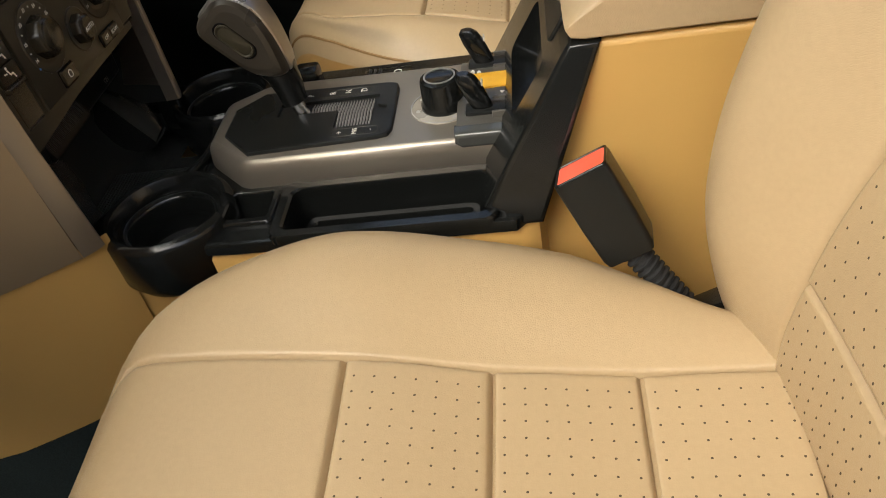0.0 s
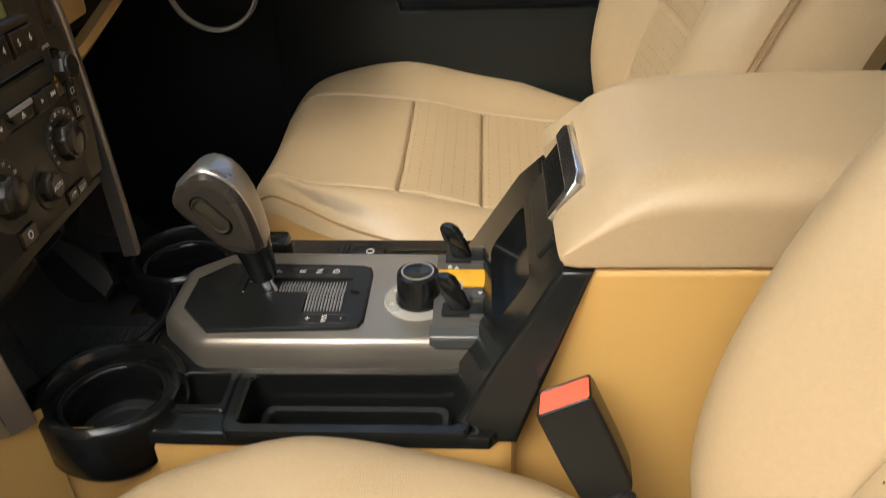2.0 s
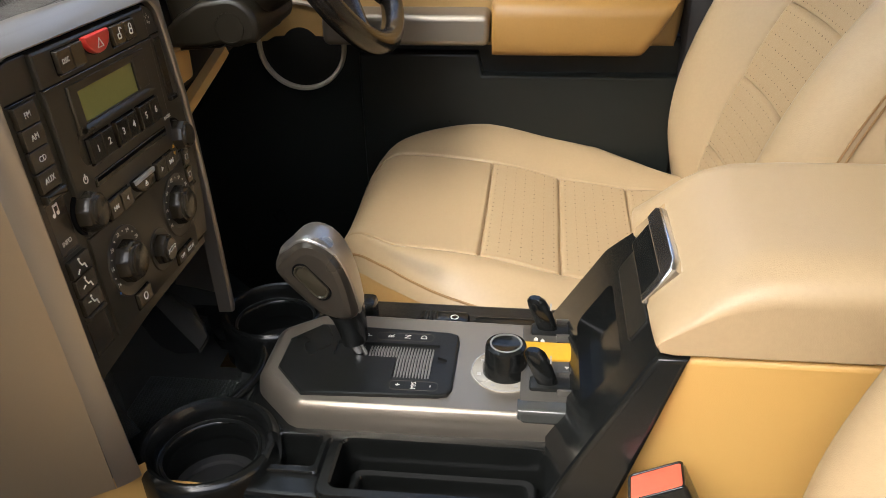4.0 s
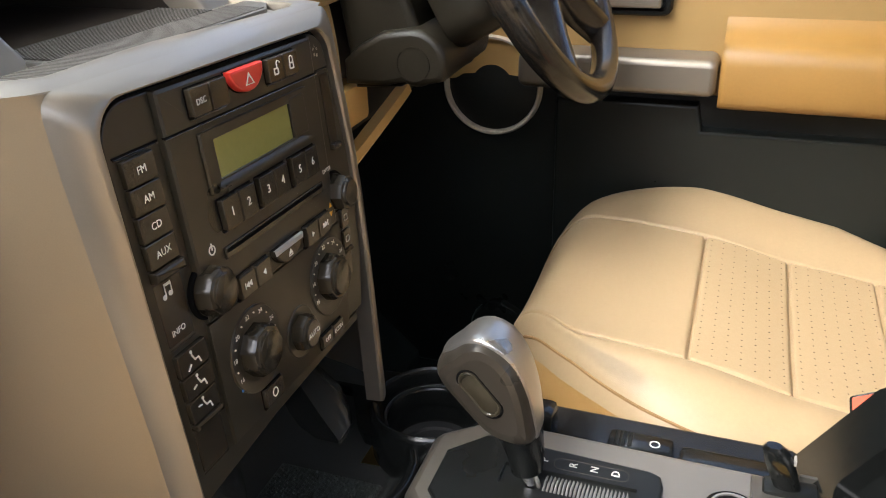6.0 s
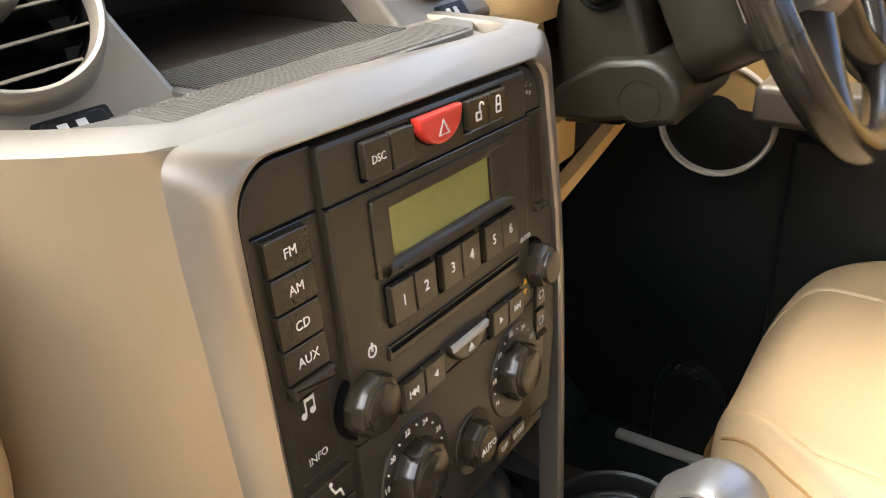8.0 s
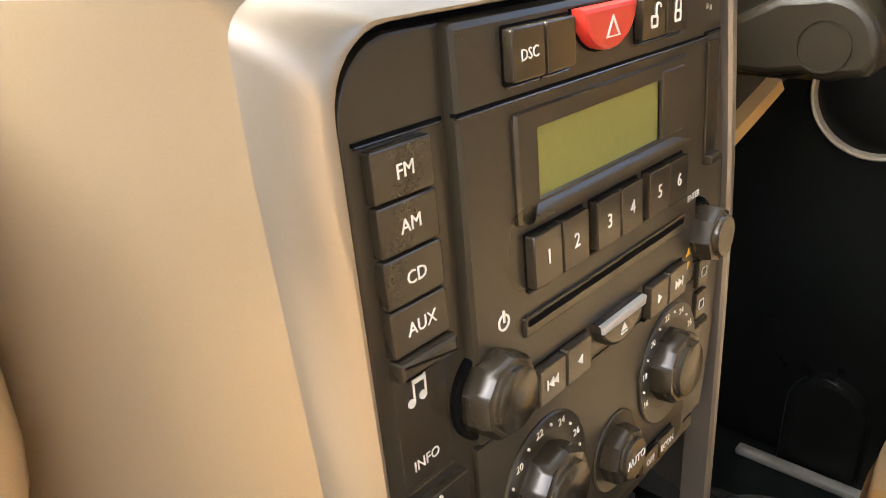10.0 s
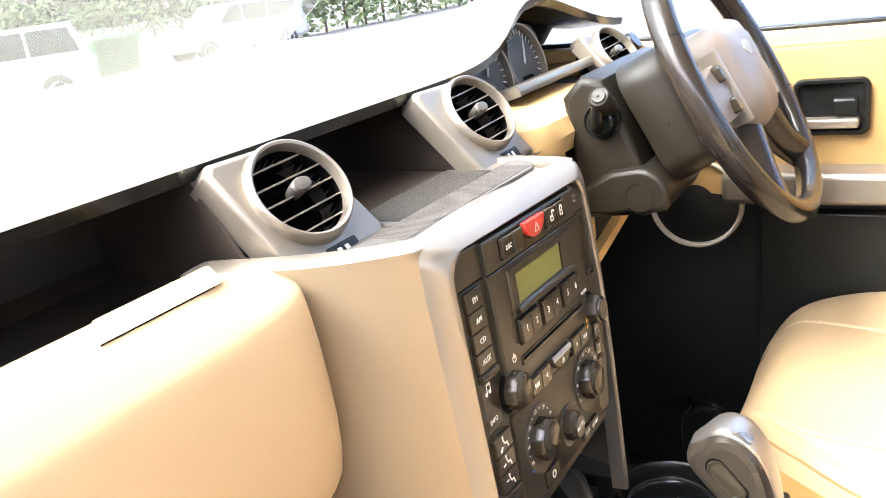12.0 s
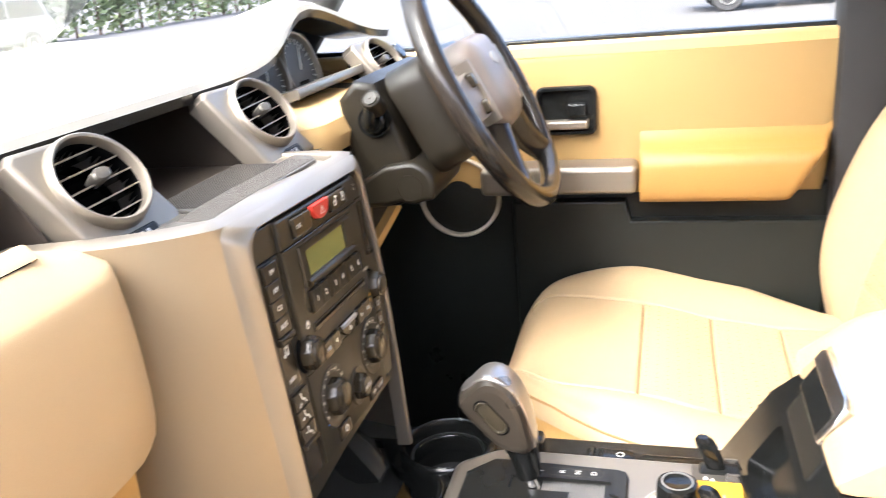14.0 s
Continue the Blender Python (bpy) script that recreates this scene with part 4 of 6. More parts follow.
# silver band over the top and down the rear of the grip
OUTER = [HEAD[k % 60] for k in range(56, 56 + 33, 2)]
rows = []
for k, (x, z) in enumerate(OUTER):
    a, c = Vector(OUTER[max(k - 1, 0)]), Vector(OUTER[min(k + 1, len(OUTER) - 1)])
    t = (c - a).normalized()
    nrm = Vector((-t.y, t.x))
    if nrm.dot(Vector((-0.19, 0.91)) - Vector((x, z))) > 0:
        nrm = -nrm
    wd = 0.010 + 0.0105 * math.sin(math.pi * min(1, (k + 1) / 9) / 2) - 0.009 * max(0, (k - 8) / 8)
    rows.append([(x + nrm.x * h, 0.779 + s_ * wd, z + nrm.y * h) for s_, h in ((-1.0, -0.0035), (-0.97, -0.0008), (-0.9, 0.0006), (-0.6, 0.0014), (0, 0.0020), (0.6, 0.0014), (0.9, 0.0006), (0.97, -0.0008), (1.0, -0.0035))])
bm = B()
loft(bm, rows)
part("cap", bm, KNOBSILVER, lever, "satin silver band over the grip")
bm = B()
loft(bm, [[(x + rx * math.cos(t), 0.779 + ry * math.sin(t), z + rx * math.cos(t) * 0.18) for t in [2 * math.pi * i / 28 for i in range(28)]] for x, z, rx, ry in ((-0.1565, 0.836, 0.010, 0.010), (-0.1565, 0.838, 0.0135, 0.0135), (-0.158, 0.855, 0.0155, 0.0155), (-0.1615, 0.872, 0.0175, 0.019), (-0.1665, 0.886, 0.0215, 0.0238), (-0.171, 0.897, 0.0225, 0.0250), (-0.174, 0.907, 0.0215, 0.0248))], close_u=True, cap=True)
part("collar", bm, BLACK, lever, "black lower part of the grip")
ob_c, rot = (-0.1885, 0.9245), radians(-50)
bm = B()
oval = []
for i in range(40):
    a = 2 * math.pi * i / 40
    u, v = 0.0085 * math.cos(a) + math.copysign(0.0135, math.cos(a)), 0.0085 * math.sin(a)
    oval.append((ob_c[0] + u * math.cos(rot) - v * math.sin(rot), ob_c[1] + u * math.sin(rot) + v * math.cos(rot)))
loft(bm, [[(ob_c[0] + (x - ob_c[0]) * k, y, ob_c[1] + (z - ob_c[1]) * k) for x, z in oval] for k, y in ((1.0, 0.765), (1.0, 0.7520), (0.96, 0.7510), (0.90, 0.7512), (0.84, 0.7526), (0.5, 0.7518), (0.05, 0.7514))], close_u=True, cap=True)
part("side_badge", bm, PANEL, lever, "oval dark insert on the grip's side")
bm = B()
loft(bm, [[(ob_c[0] + (x - ob_c[0]) * k, y, ob_c[1] + (z - ob_c[1]) * k) for x, z in oval] for k, y in ((1.10, 0.765), (1.10, 0.7524), (1.06, 0.7519), (1.01, 0.7524), (1.01, 0.765))], close_u=True)
part("badge_surround", bm, GAP, lever, "dark groove round the oval insert")

# terrain dial
dial = thing("terrain_dial", "black rotary dial on a pale marked disc", "rotary dial", Matrix.Translation((0.004, 0.764, 0.8196)))
part("marked_disc", lathe(B(), [(0.036, -0.002), (0.036, 0.0006), (0.0352, 0.0010), (0.001, 0.0010)], n=48, cap=False), mat("pale_disc", (0.34, 0.315, 0.265), 0.25, metal=0.45, vary=0.03), dial, "pale grey marked disc")
bm = B()
lathe(bm, [(0.0358, 0.0008), (0.0358, 0.0016), (0.0346, 0.0016), (0.0346, 0.0008)], n=48, cap=False)
part("disc_edge", bm, GREYPRINT, dial)
part("dial_knob", lathe(B(), [(0.0240, 0.0), (0.0240, 0.005), (0.0222, 0.009), (0.0214, 0.030), (0.0204, 0.0330), (0.0165, 0.0345), (0.0155, 0.0338), (0.001, 0.0338)], n=40, cap=False), BLACK, dial, "black rubberised knob")
part("knob_ring", lathe(B(), [(0.0165, 0.0338), (0.0165, 0.0352), (0.0148, 0.0352), (0.0148, 0.0338)], n=40, cap=False), RIBGREY, dial, "grey ring on the knob")
bm = B()
for i in range(5):
    a = radians(150 + 48 * i)
    box(bm, (0.0285 * math.cos(a) - 0.0022, 0.0285 * math.sin(a) - 0.0022, 0.0008), (0.0285 * math.cos(a) + 0.0022, 0.0285 * math.sin(a) + 0.0022, 0.0013))
part("mode_mark", bm, GREYPRINT, dial, "grey mode marks")

# range and height switches
SWITCHGREY = mat("satin_grey_switch_plate", (0.085, 0.079, 0.068), 0.36, metal=0.4, vary=0.05)
sw = thing("height_switch_panel", "dark grey switch panel with two paddles and a yellow band", "switch panel")
YZ = axes((0, 0, 0), (0, 1, 0), (0, 0, 1), (1, 0, 0))  # u: y, v: z, w: x
bm = B()
bow = [(0.700, 0.812), (0.704, 0.823)] + [(0.710 + 0.128 * i / 14, 0.826 + 0.0055 * math.sin(math.pi * i / 14)) for i in range(15)] + [(0.844, 0.823), (0.847, 0.812)]
prism(bm, bow, 0.020, 0.079, 0.002, m=YZ)
part("switch_plate", bm, SWITCHGREY, sw, "satin grey bowed switch plate")
bm = B()
prism(bm, [(0.768, 0.8260)] + [(0.768 + 0.030 * i / 6, 0.8335 + 0.0016 * math.sin(math.pi * i / 6)) for i in range(7)] + [(0.798, 0.8260)], 0.021, 0.0795, 0.002, m=YZ)
part("yellow_band", bm, YELLOW, sw, "yellow band")
bm = B()
prism(bm, [(0.790 - 0.052 - 0.012, 0.826), (0.790 - 0.012, 0.826), (0.790 - 0.012, 0.8318), (0.790 - 0.064, 0.8312)], 0.058, 0.078, 0.002, m=YZ)
part("pale_band", bm, SWITCHGREY, sw, "satin grey marked band")
bm = B()
prism(bm, [(0.801, 0.826), (0.840, 0.824), (0.840, 0.828), (0.801, 0.8325)], 0.056, 0.078, 0.002, m=YZ)
part("pale_band", bm, SWITCHGREY, sw, "satin grey marked band")
for y in (0.734, 0.828):
    bm = B()
    box(bm, (0.028, y - 0.011, 0.818), (0.074, y + 0.011, 0.832), 0.004)
    part("paddle_well", bm, SOFTBLACK, sw)
    bm = B()
    loft(bm, [[(0.046 + dx + a * math.cos(t), y + 0.0075 * math.copysign(abs(math.sin(t)) ** 0.7, math.sin(t)) * b, z) for t in [2 * math.pi * i / 20 for i in range(20)]] for z, dx, a, b in ((0.822, 0.004, 0.010, 0.8), (0.838, -0.002, 0.011, 1.0), (0.856, -0.009, 0.0115, 1.0), (0.866, -0.013, 0.010, 0.9), (0.870, -0.0145, 0.006, 0.6))], close_u=True, cap=True)
    for side in (-0.0145, 0.0145):
        b2 = B()
        prism(b2, rr(0.056, y + side - 0.0016, 0.072, y + side + 0.0016, 0.001, 2), 0.824, 0.8335, 0.0006)
        part("paddle_guide", b2, SWITCHGREY, sw, "pale strip beside the paddle")
    pd = part("paddle", bm, BLACK, sw, "black paddle lever")
    bm = B()
    box(bm, (0.048, y - 0.0035, 0.856), (0.0496, y + 0.0035, 0.861))
    part("paddle_mark", bm, GREYPRINT, pd)
bm = B()
prism(bm, [(0.018, 0.826), (0.082, 0.826), (0.083, 0.814), (0.078, 0.808), (0.024, 0.808), (0.017, 0.814)], -0.712, -0.6945, 0.005, m=XZ, seg=3)
part("front_housing", bm, BINPLASTIC, sw, "dark grey rounded front of the switch panel")
for x, y, z, up_ in ((0.034, 0.806, 0.8325, 1), (0.041, 0.803, 0.8328, 1), (0.066, 0.757, 0.8320, -1), (0.036, 0.760, 0.8320, 1)):
    bm = B()
    prism(bm, [(x - 0.0022, y - 0.0018 * up_), (x + 0.0022, y - 0.0018 * up_), (x, y + 0.0018 * up_)], z - 0.002, z + 0.0006)
    part("arrow_mark", bm, WHITE, sw, "small white arrow")
# driver side switches
eb = thing("brake_switch_block", "black switch block beside the gear surround", "switch block")
bm = B()
box(bm, (-0.105, 0.870, 0.780), (-0.045, 0.900, 0.8015), 0.005)
part("switch_body", bm, BLACK, eb)
bm = B()
for i in range(3):
    box(bm, (-0.098 + i * 0.006, 0.875, 0.8005), (-0.0945 + i * 0.006, 0.896, 0.8028), 0.001)
part("rib", bm, SOFTBLACK, eb)
bm = B()
ring(bm, circle(-0.062, 0.885, 0.0048, 20), circle(-0.062, 0.885, 0.0038, 20), 0.8010, 0.8020)
part("brake_symbol", bm, WHITE, eb)
bm = B()
box(bm, (-0.185, 0.870, 0.785), (-0.155, 0.900, 0.822), 0.006)
part("lever_stub", bm, BLACK, eb)
bm = B()
box(bm, (-0.040, 0.862, 0.780), (0.080, 0.900, 0.797), 0.006)
part("side_pad", bm, BLACK, eb)

# ---- centre stack ----
stack = thing("centre_stack", "silver painted centre stack of the dashboard", "centre stack")
PN = axes((-0.350, 0, 1.17), (0, 1, 0), (-0.0748, 0, 0.9972), (0.9972, 0, 0.0748))
L, R, TOPV, BOTV = 0.5905, 0.866, 0.0105, -0.257


def settle(u, v):
    """The panel's slight taper and slant."""
    low = max(0.0, (-v - 0.10) / 0.14)
    return 0.599 + (u - 0.599) * 0.962 - 0.016 * low * (u - 0.60) / 0.26, 0.945 * v + 0.0045 - 0.040 * (u - 0.68)


def front_edge(u):
    """Height over the panel's origin of the frame's upper outer edge."""
    return 0.0285 - 0.030 * (u - 0.57)


# one soft shell: from the panel's lip over a rounded face back to the crease all round
lip = [(0.597, -0.362), settle(L, -0.265)] + [settle(L, -0.20 + 0.03 * k) for k in range(6)]
lip += [settle(u, v) for u, v in arc(L + 0.026, TOPV - 0.026, 0.026, 180, 90, 8)] + [settle(L + 0.026 + 0.214 * k / 5, TOPV) for k in range(1, 5)]
lip += [settle(u, v) for u, v in arc(R - 0.024, TOPV - 0.024, 0.024, 90, 0, 8)] + [(0.8600, -0.05), (0.8645, -0.10), (0.8655, -0.15), (0.8625, -0.20), (0.8570, -0.262), (0.8490, -0.352)]
rim_ = [(0.5790, -0.362), (0.5785, -0.26)] + [(0.5780 - 0.0012 * k, -0.190 + 0.0345 * k) for k in range(6)]
rim_ += arc(0.584, front_edge(0.572) - 0.012, 0.012, 180, 90, 8) + [(0.584 + 0.292 * k / 5, front_edge(0.584 + 0.292 * k / 5)) for k in range(1, 5)]
rim_ += arc(0.876, front_edge(0.876) - 0.014, 0.014, 90, 0, 8) + [(0.8945, -0.05), (0.8975, -0.10), (0.8980, -0.15), (0.8960, -0.20), (0.8910, -0.28), (0.8850, -0.352)]
rows = []
for s_, w in ((0.0, -0.012), (0.0, 0.0035), (0.05, 0.0052), (0.14, 0.0054), (0.32, 0.0034), (0.55, -0.0002), (0.78, -0.0048), (0.93, -0.0086), (1.0, -0.0105)):
    rows.append([PN @ Vector((a[0] + (b[0] - a[0]) * s_, a[1] + (b[1] - a[1]) * s_, w)) for a, b in zip(lip, rim_)])
bm = B()
loft(bm, rows)
part("trim_frame", bm, SILVER, stack, "satin silver frame round the controls")
# left flank sweeping away to the glovebox
PLAN = [(-0.364, 0.5695), (-0.374, 0.5595), (-0.388, 0.547), (-0.407, 0.533), (-0.430, 0.520), (-0.462, 0.507), (-0.52, 0.49)]
LEFT = [(0.5780, -0.362), (0.5785, -0.26), (0.5780, -0.19), (0.5756, -0.121), (0.5733, -0.052), (0.5722, 0.0)]
rows = []
TOPARC = arc(0.584, front_edge(0.572) - 0.012, 0.012, 180, 90, 8)
for k, (u, v) in enumerate(LEFT + TOPARC):
    p = PN @ Vector((u, v, -0.0105))
    low = max(0.0, 1.17 - p.z)
    rise = max(0.0, (k - len(LEFT)) / 8)
    rows.append([p] + [(x + 0.075 * low * max(0, 1 - i / 5), y + 0.020 * low * max(0, 1 - i / 5), p.z + rise * (1.1705 + front_edge(y) - (PN @ Vector((*TOPARC[-1], -0.0105))).z)) for i, (x, y) in enumerate(PLAN)])
bm = B()
loft(bm, rows)
part("left_flank", bm, SIDE, stack, "silver side of the stack, beige reflection put into its colour")
bm = B()
loft(bm, [[(-0.318, 0.606, z)] + [(x + 0.027 * max(0, 1 - i / 4), y + 0.017 * max(0, 1 - i / 5) - 0.002, z) for i, (x, y) in enumerate(PLAN)] for z in (0.615, 0.69, 0.76, 0.806, 0.8150)])
part("lower_side", bm, TAN, stack, "beige plastic under the silver side")
bm = B()
loft(bm, [[(-0.322, 0.609, z)] + [(x + 0.025 * max(0, 1 - i / 4), y + 0.019 * max(0, 1 - i / 5), z) for i, (x, y) in enumerate(PLAN)] for z in (0.40, 0.52, 0.63)])
part("carpet_side", bm, CARPET, stack, "black carpet below the beige plastic")
bm = B()
rows = []
for u, v in rim_[-7:]:
    p = PN @ Vector((u, v, -0.0105))
    rows.append([p, p + Vector((-0.012, 0.003, 0)), p + Vector((-0.05, 0.014, 0)), p + Vector((-0.15, 0.035, 0))])
loft(bm, rows)
part("right_flank", bm, SILVER, stack, "silver side of the stack")
# top ledge with its chamfered edge
EDGE_ = [(x, y, 1.17 + front_edge(y)) for x, y in PLAN[::-1]]
EDGE_ += [tuple(PN @ Vector((u, front_edge(u), -0.0105))) for u in (0.578, 0.60, 0.65, 0.70, 0.75, 0.80, 0.85, 0.876)]
EDGE_ += [(-0.366, 0.887, 1.1895), (-0.380, 0.895, 1.189), (-0.41, 0.904, 1.188), (-0.46, 0.913, 1.187)]
rows = []
for x, y, z in EDGE_:
    d = (Vector((-0.47, 0.70)) - Vector((x, y))).normalized()
    rows.append([(x + d.x * a, y + d.y * a, z + h) for a, h in ((0.0, 0.0), (0.0035, 0.0011), (0.014, 0.0030), (0.022, 0.0036), (0.0265, 0.0030), (0.0280, 0.0010), (0.0285, -0.010))])
bm = B()
loft(bm, rows)
part("top_ledge", bm, SILVER, stack, "silver top ledge with a soft front edge")
bm = B()
prism(bm, [(-0.376, 0.585), (-0.376, 0.850), (-0.46, 0.900), (-0.46, 0.520)], 1.150, 1.1870, 0.002)
part("ledge_base", bm, SILVER, stack)

# ---- radio and climate panel ----
panel = thing("control_panel", "dark radio and climate control panel with green display", "control panel", PN)
PP = lambda u, v, w=0.0: Matrix.Translation((u, v, w))
bm = B()
prism(bm, [(L - 0.001, BOTV - 0.012), (R + 0.014, BOTV), (R + 0.022, -0.20), (R + 0.020, -0.15), (R + 0.0125, -0.10), (R + 0.006, -0.05)] + arc(R - 0.023, TOPV - 0.023, 0.024, 0, 90, 8) + arc(L + 0.025, TOPV - 0.025, 0.026, 90, 180, 8), -0.02, -0.0030)
part("panel_gap", bm, GAP, panel, "dark gap round the faceplate")
bm = B()
prism(bm, [(L + 0.0032, BOTV), (R + 0.010, BOTV + 0.004), (R + 0.018, -0.20), (R + 0.016, -0.15), (R + 0.0090, -0.10), (R + 0.0022, -0.05)] + arc(R - 0.0268, TOPV - 0.0268, 0.024, 0, 90, 8) + arc(L + 0.0292, TOPV - 0.0292, 0.026, 90, 180, 8), -0.02, 0.0010, 0.0012)
part("faceplate", bm, PANEL, panel, "dark brown-black faceplate")
bm = B()
prism(bm, rr(0.640, -0.1560, 0.836, TOPV - 0.003, 0.003), -0.01, 0.0055, 0.003)
part("radio_block", bm, PANEL, panel, "raised radio block")
bm = B()
box(bm, (0.5975, -0.0238, -0.001), (0.638, -0.0225, 0.0016))
box(bm, (0.6402, -0.0235, 0.003), (0.8358, -0.0222, 0.0058))
box(bm, (0.838, -0.0235, -0.001), (0.863, -0.0225, 0.0012))
part("split_line", bm, GAP, panel)
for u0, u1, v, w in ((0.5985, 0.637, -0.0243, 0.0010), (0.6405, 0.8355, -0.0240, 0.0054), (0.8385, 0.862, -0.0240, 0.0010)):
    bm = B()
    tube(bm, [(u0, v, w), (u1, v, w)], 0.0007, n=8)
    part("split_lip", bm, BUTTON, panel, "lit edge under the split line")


def button(u0, v0, u1, v1, w, h=0.004, r=0.0015, label="", material=BUTTON, name="button"):
    bm = B()
    prism(bm, rr(u0, v0, u1, v1, max(r, 0.0012), 3), w - 0.003, w + h, 0.0008)
    ob = part(name, bm, material, panel, label)
    bm = B()
    prism(bm, rr(u0 - 0.0011, v0 - 0.0013, u1 + 0.0011, v1 + 0.0009, r, 3), w - 0.003, w + 0.0003)
    part("button_gap", bm, GAP, panel)
    bm = B()
    tube(bm, [(u0 + 0.0006, v0 - 0.0017, w + 0.0002), (u1 - 0.0006, v0 - 0.0017, w + 0.0002)], 0.00065, n=8)
    part("lower_lip", bm, BUTTON, panel)
    return ob


W1, W0 = 0.0055, 0.0005
button(0.6675, -0.0170, 0.6880, 0.0020, W1)
button(0.6890, -0.0170, 0.7085, 0.0020, W1)
text("button_text", "DSC", 0.0056, PP(0.6778, -0.0078, W1 + 0.0042), WHITE, panel)
half = [(0.711, 0.0035), (0.753, 0.0035)] + arc(0.732, 0.0035, 0.021, 0, -180, 16)[1:-1]
half = [(u, 0.0035 + (v - 0.0035) * 0.85) for u, v in half]
bm = B()
prism(bm, half, 0.0, W1 + 0.006, 0.002)
part("hazard_button", bm, RED, panel, "red half-round hazard button")
bm = B()
prism(bm, [(u * 1.06 - 0.732 * 0.06, v * 1.06) for u, v in half], 0.0, W1 + 0.0006)
part("button_gap", bm, GAP, panel)
bm = B()
tri = lambda k: [(0.732, -0.0008 - 0.006 + 0.0062 * k), (0.732 - 0.0055 * k, -0.0085 - 0.0018 * (k - 0.6)), (0.732 + 0.0055 * k, -0.0085 - 0.0018 * (k - 0.6))]
ring(bm, tri(1.0), tri(0.72), W1 + 0.0058, W1 + 0.0064)
part("hazard_symbol", bm, WHITE, panel)
button(0.7610, -0.0155, 0.7820, 0.0025, W1)
button(0.7830, -0.0155, 0.8040, 0.0025, W1)


def padlock(u, v, w, open_):
    bm = B()
    ring(bm, rr(u - 0.0032, v - 0.006, u + 0.0032, v - 0.0005, 0.001, 2), rr(u - 0.0020, v - 0.0048, u + 0.0020, v - 0.0017, 0.0006, 2), w, w + 0.0003)
    d = 0.0035 if open_ else 0.0
    tube(bm, [(u - 0.0022 + d, v - 0.0005, w + 0.0002)] + [(u + d + 0.0022 * math.cos(a), v + 0.0022 + 0.002 * math.sin(a), w + 0.0002) for a in [math.pi * (1 - k / 6) for k in range(7)]] + ([(u + 0.0022 + d, v - 0.0005, w + 0.0002)] if not open_ else []), 0.0005, n=5)
    part("padlock_symbol", bm, WHITE, panel)


padlock(0.7710, -0.005, W1 + 0.004, True)
padlock(0.7935, -0.005, W1 + 0.004, False)
bm = B()
for du, dv in ((0, 0.004), (0.003, 0.001), (-0.003, 0.002), (0.002, -0.004), (-0.002, -0.003)):
    box(bm, (0.848 + du - 0.0013, -0.007 + dv - 0.0013, 0.0004), (0.848 + du + 0.0013, -0.007 + dv + 0.0013, 0.001))
part("lamp_symbol", bm, WHITE, panel)

# display
bm = B()
ring(bm, rr(0.670, -0.0720, 0.812, -0.0285, 0.001, 2), rr(0.6840, -0.0640, 0.7830, -0.0360, 0.001, 2), W1 - 0.002, W1 + 0.0022, 0.0012)
part("display_bezel", bm, PANEL, panel, "dark bevelled display bezel")
bm = B()
loft(bm, [[(0.684, -0.0640, W1 + 0.0006), (0.785, -0.0640, W1 + 0.0006)], [(0.680, -0.0660, W1 + 0.0028), (0.797, -0.0660, W1 + 0.0028)], [(0.675, -0.0695, W1 + 0.0050), (0.810, -0.0695, W1 + 0.0050)], [(0.674, -0.0706, W1 + 0.0050), (0.811, -0.0706, W1 + 0.0050)], [(0.674, -0.0718, W1 + 0.0020), (0.811, -0.0718, W1 + 0.0020)]])
part("display_ledge", bm, PANEL, panel, "protruding ledge below the display")
bm = B()
prism(bm, rr(0.684, -0.0640, 0.783, -0.0360, 0.0005, 1), W1 - 0.002, W1 + 0.0004)
part("display", bm, LCD, panel, "olive green blank display")
bm = B()
prism(bm, rr(0.783, -0.0640, 0.806, -0.032, 0.001, 1), W1 - 0.001, W1 + 0.0026, 0.001)
part("bezel_side", bm, PANEL, panel)

# preset buttons
for i in range(6):
    u0 = 0.6745 + (i // 2) * 0.0472 + (i % 2) * 0.0206
    button(u0, -0.1000, u0 + 0.0200, -0.0770, W1, r=0.0008)
    text("button_text", str(i + 1), 0.0088, PP(u0 + 0.0100, -0.0885, W1 + 0.0042), WHITE, panel)
bm = B()
prism(bm, rr(0.6705, -0.1200, 0.8150, -0.1110, 0.001), W1 - 0.002, W1 + 0.0015, 0.0008)
part("disc_slot_rim", bm, BUTTON, panel, "rim of the disc slot")
bm = B()
prism(bm, rr(0.6725, -0.1155, 0.8130, -0.1125, 0.001), W1, W1 + 0.0018)
part("disc_slot", bm, GAP, panel, "narrow dark disc slot")

# transport buttons
for u0, u1, kind in ((0.6755, 0.6960, "<<"), (0.6970, 0.7175, "<"), (0.7745, 0.7945, ">"), (0.7955, 0.8160, ">>")):
    button(u0, -0.1545, u1, -0.1370, W1, r=0.0008)
    c = (u0 + u1) / 2
    sg = 1 if ">" in kind else -1
    bm = B()
    for k in range(len(kind)):
        o = c + (k - (len(kind) - 1) / 2) * 0.0036
        prism(bm, [(o + sg * 0.002, -0.1457), (o - sg * 0.0018, -0.1433), (o - sg * 0.0018, -0.1481)], W1 + 0.004, W1 + 0.0044)
    if len(kind) > 1:
        o = c + sg * 0.0046
        box(bm, (o - 0.0004, -0.1481, W1 + 0.004), (o + 0.0004, -0.1433, W1 + 0.0044))
    part("arrow_symbol", bm, WHITE, panel)
ej = [(0.7235, -0.1365), (0.7665, -0.1365)] + [(0.7450 + 0.0215 * math.cos(a), -0.1365 - 0.0165 * math.sin(a)) for a in [math.pi * k / 14 for k in range(1, 14)]]
bm = B()
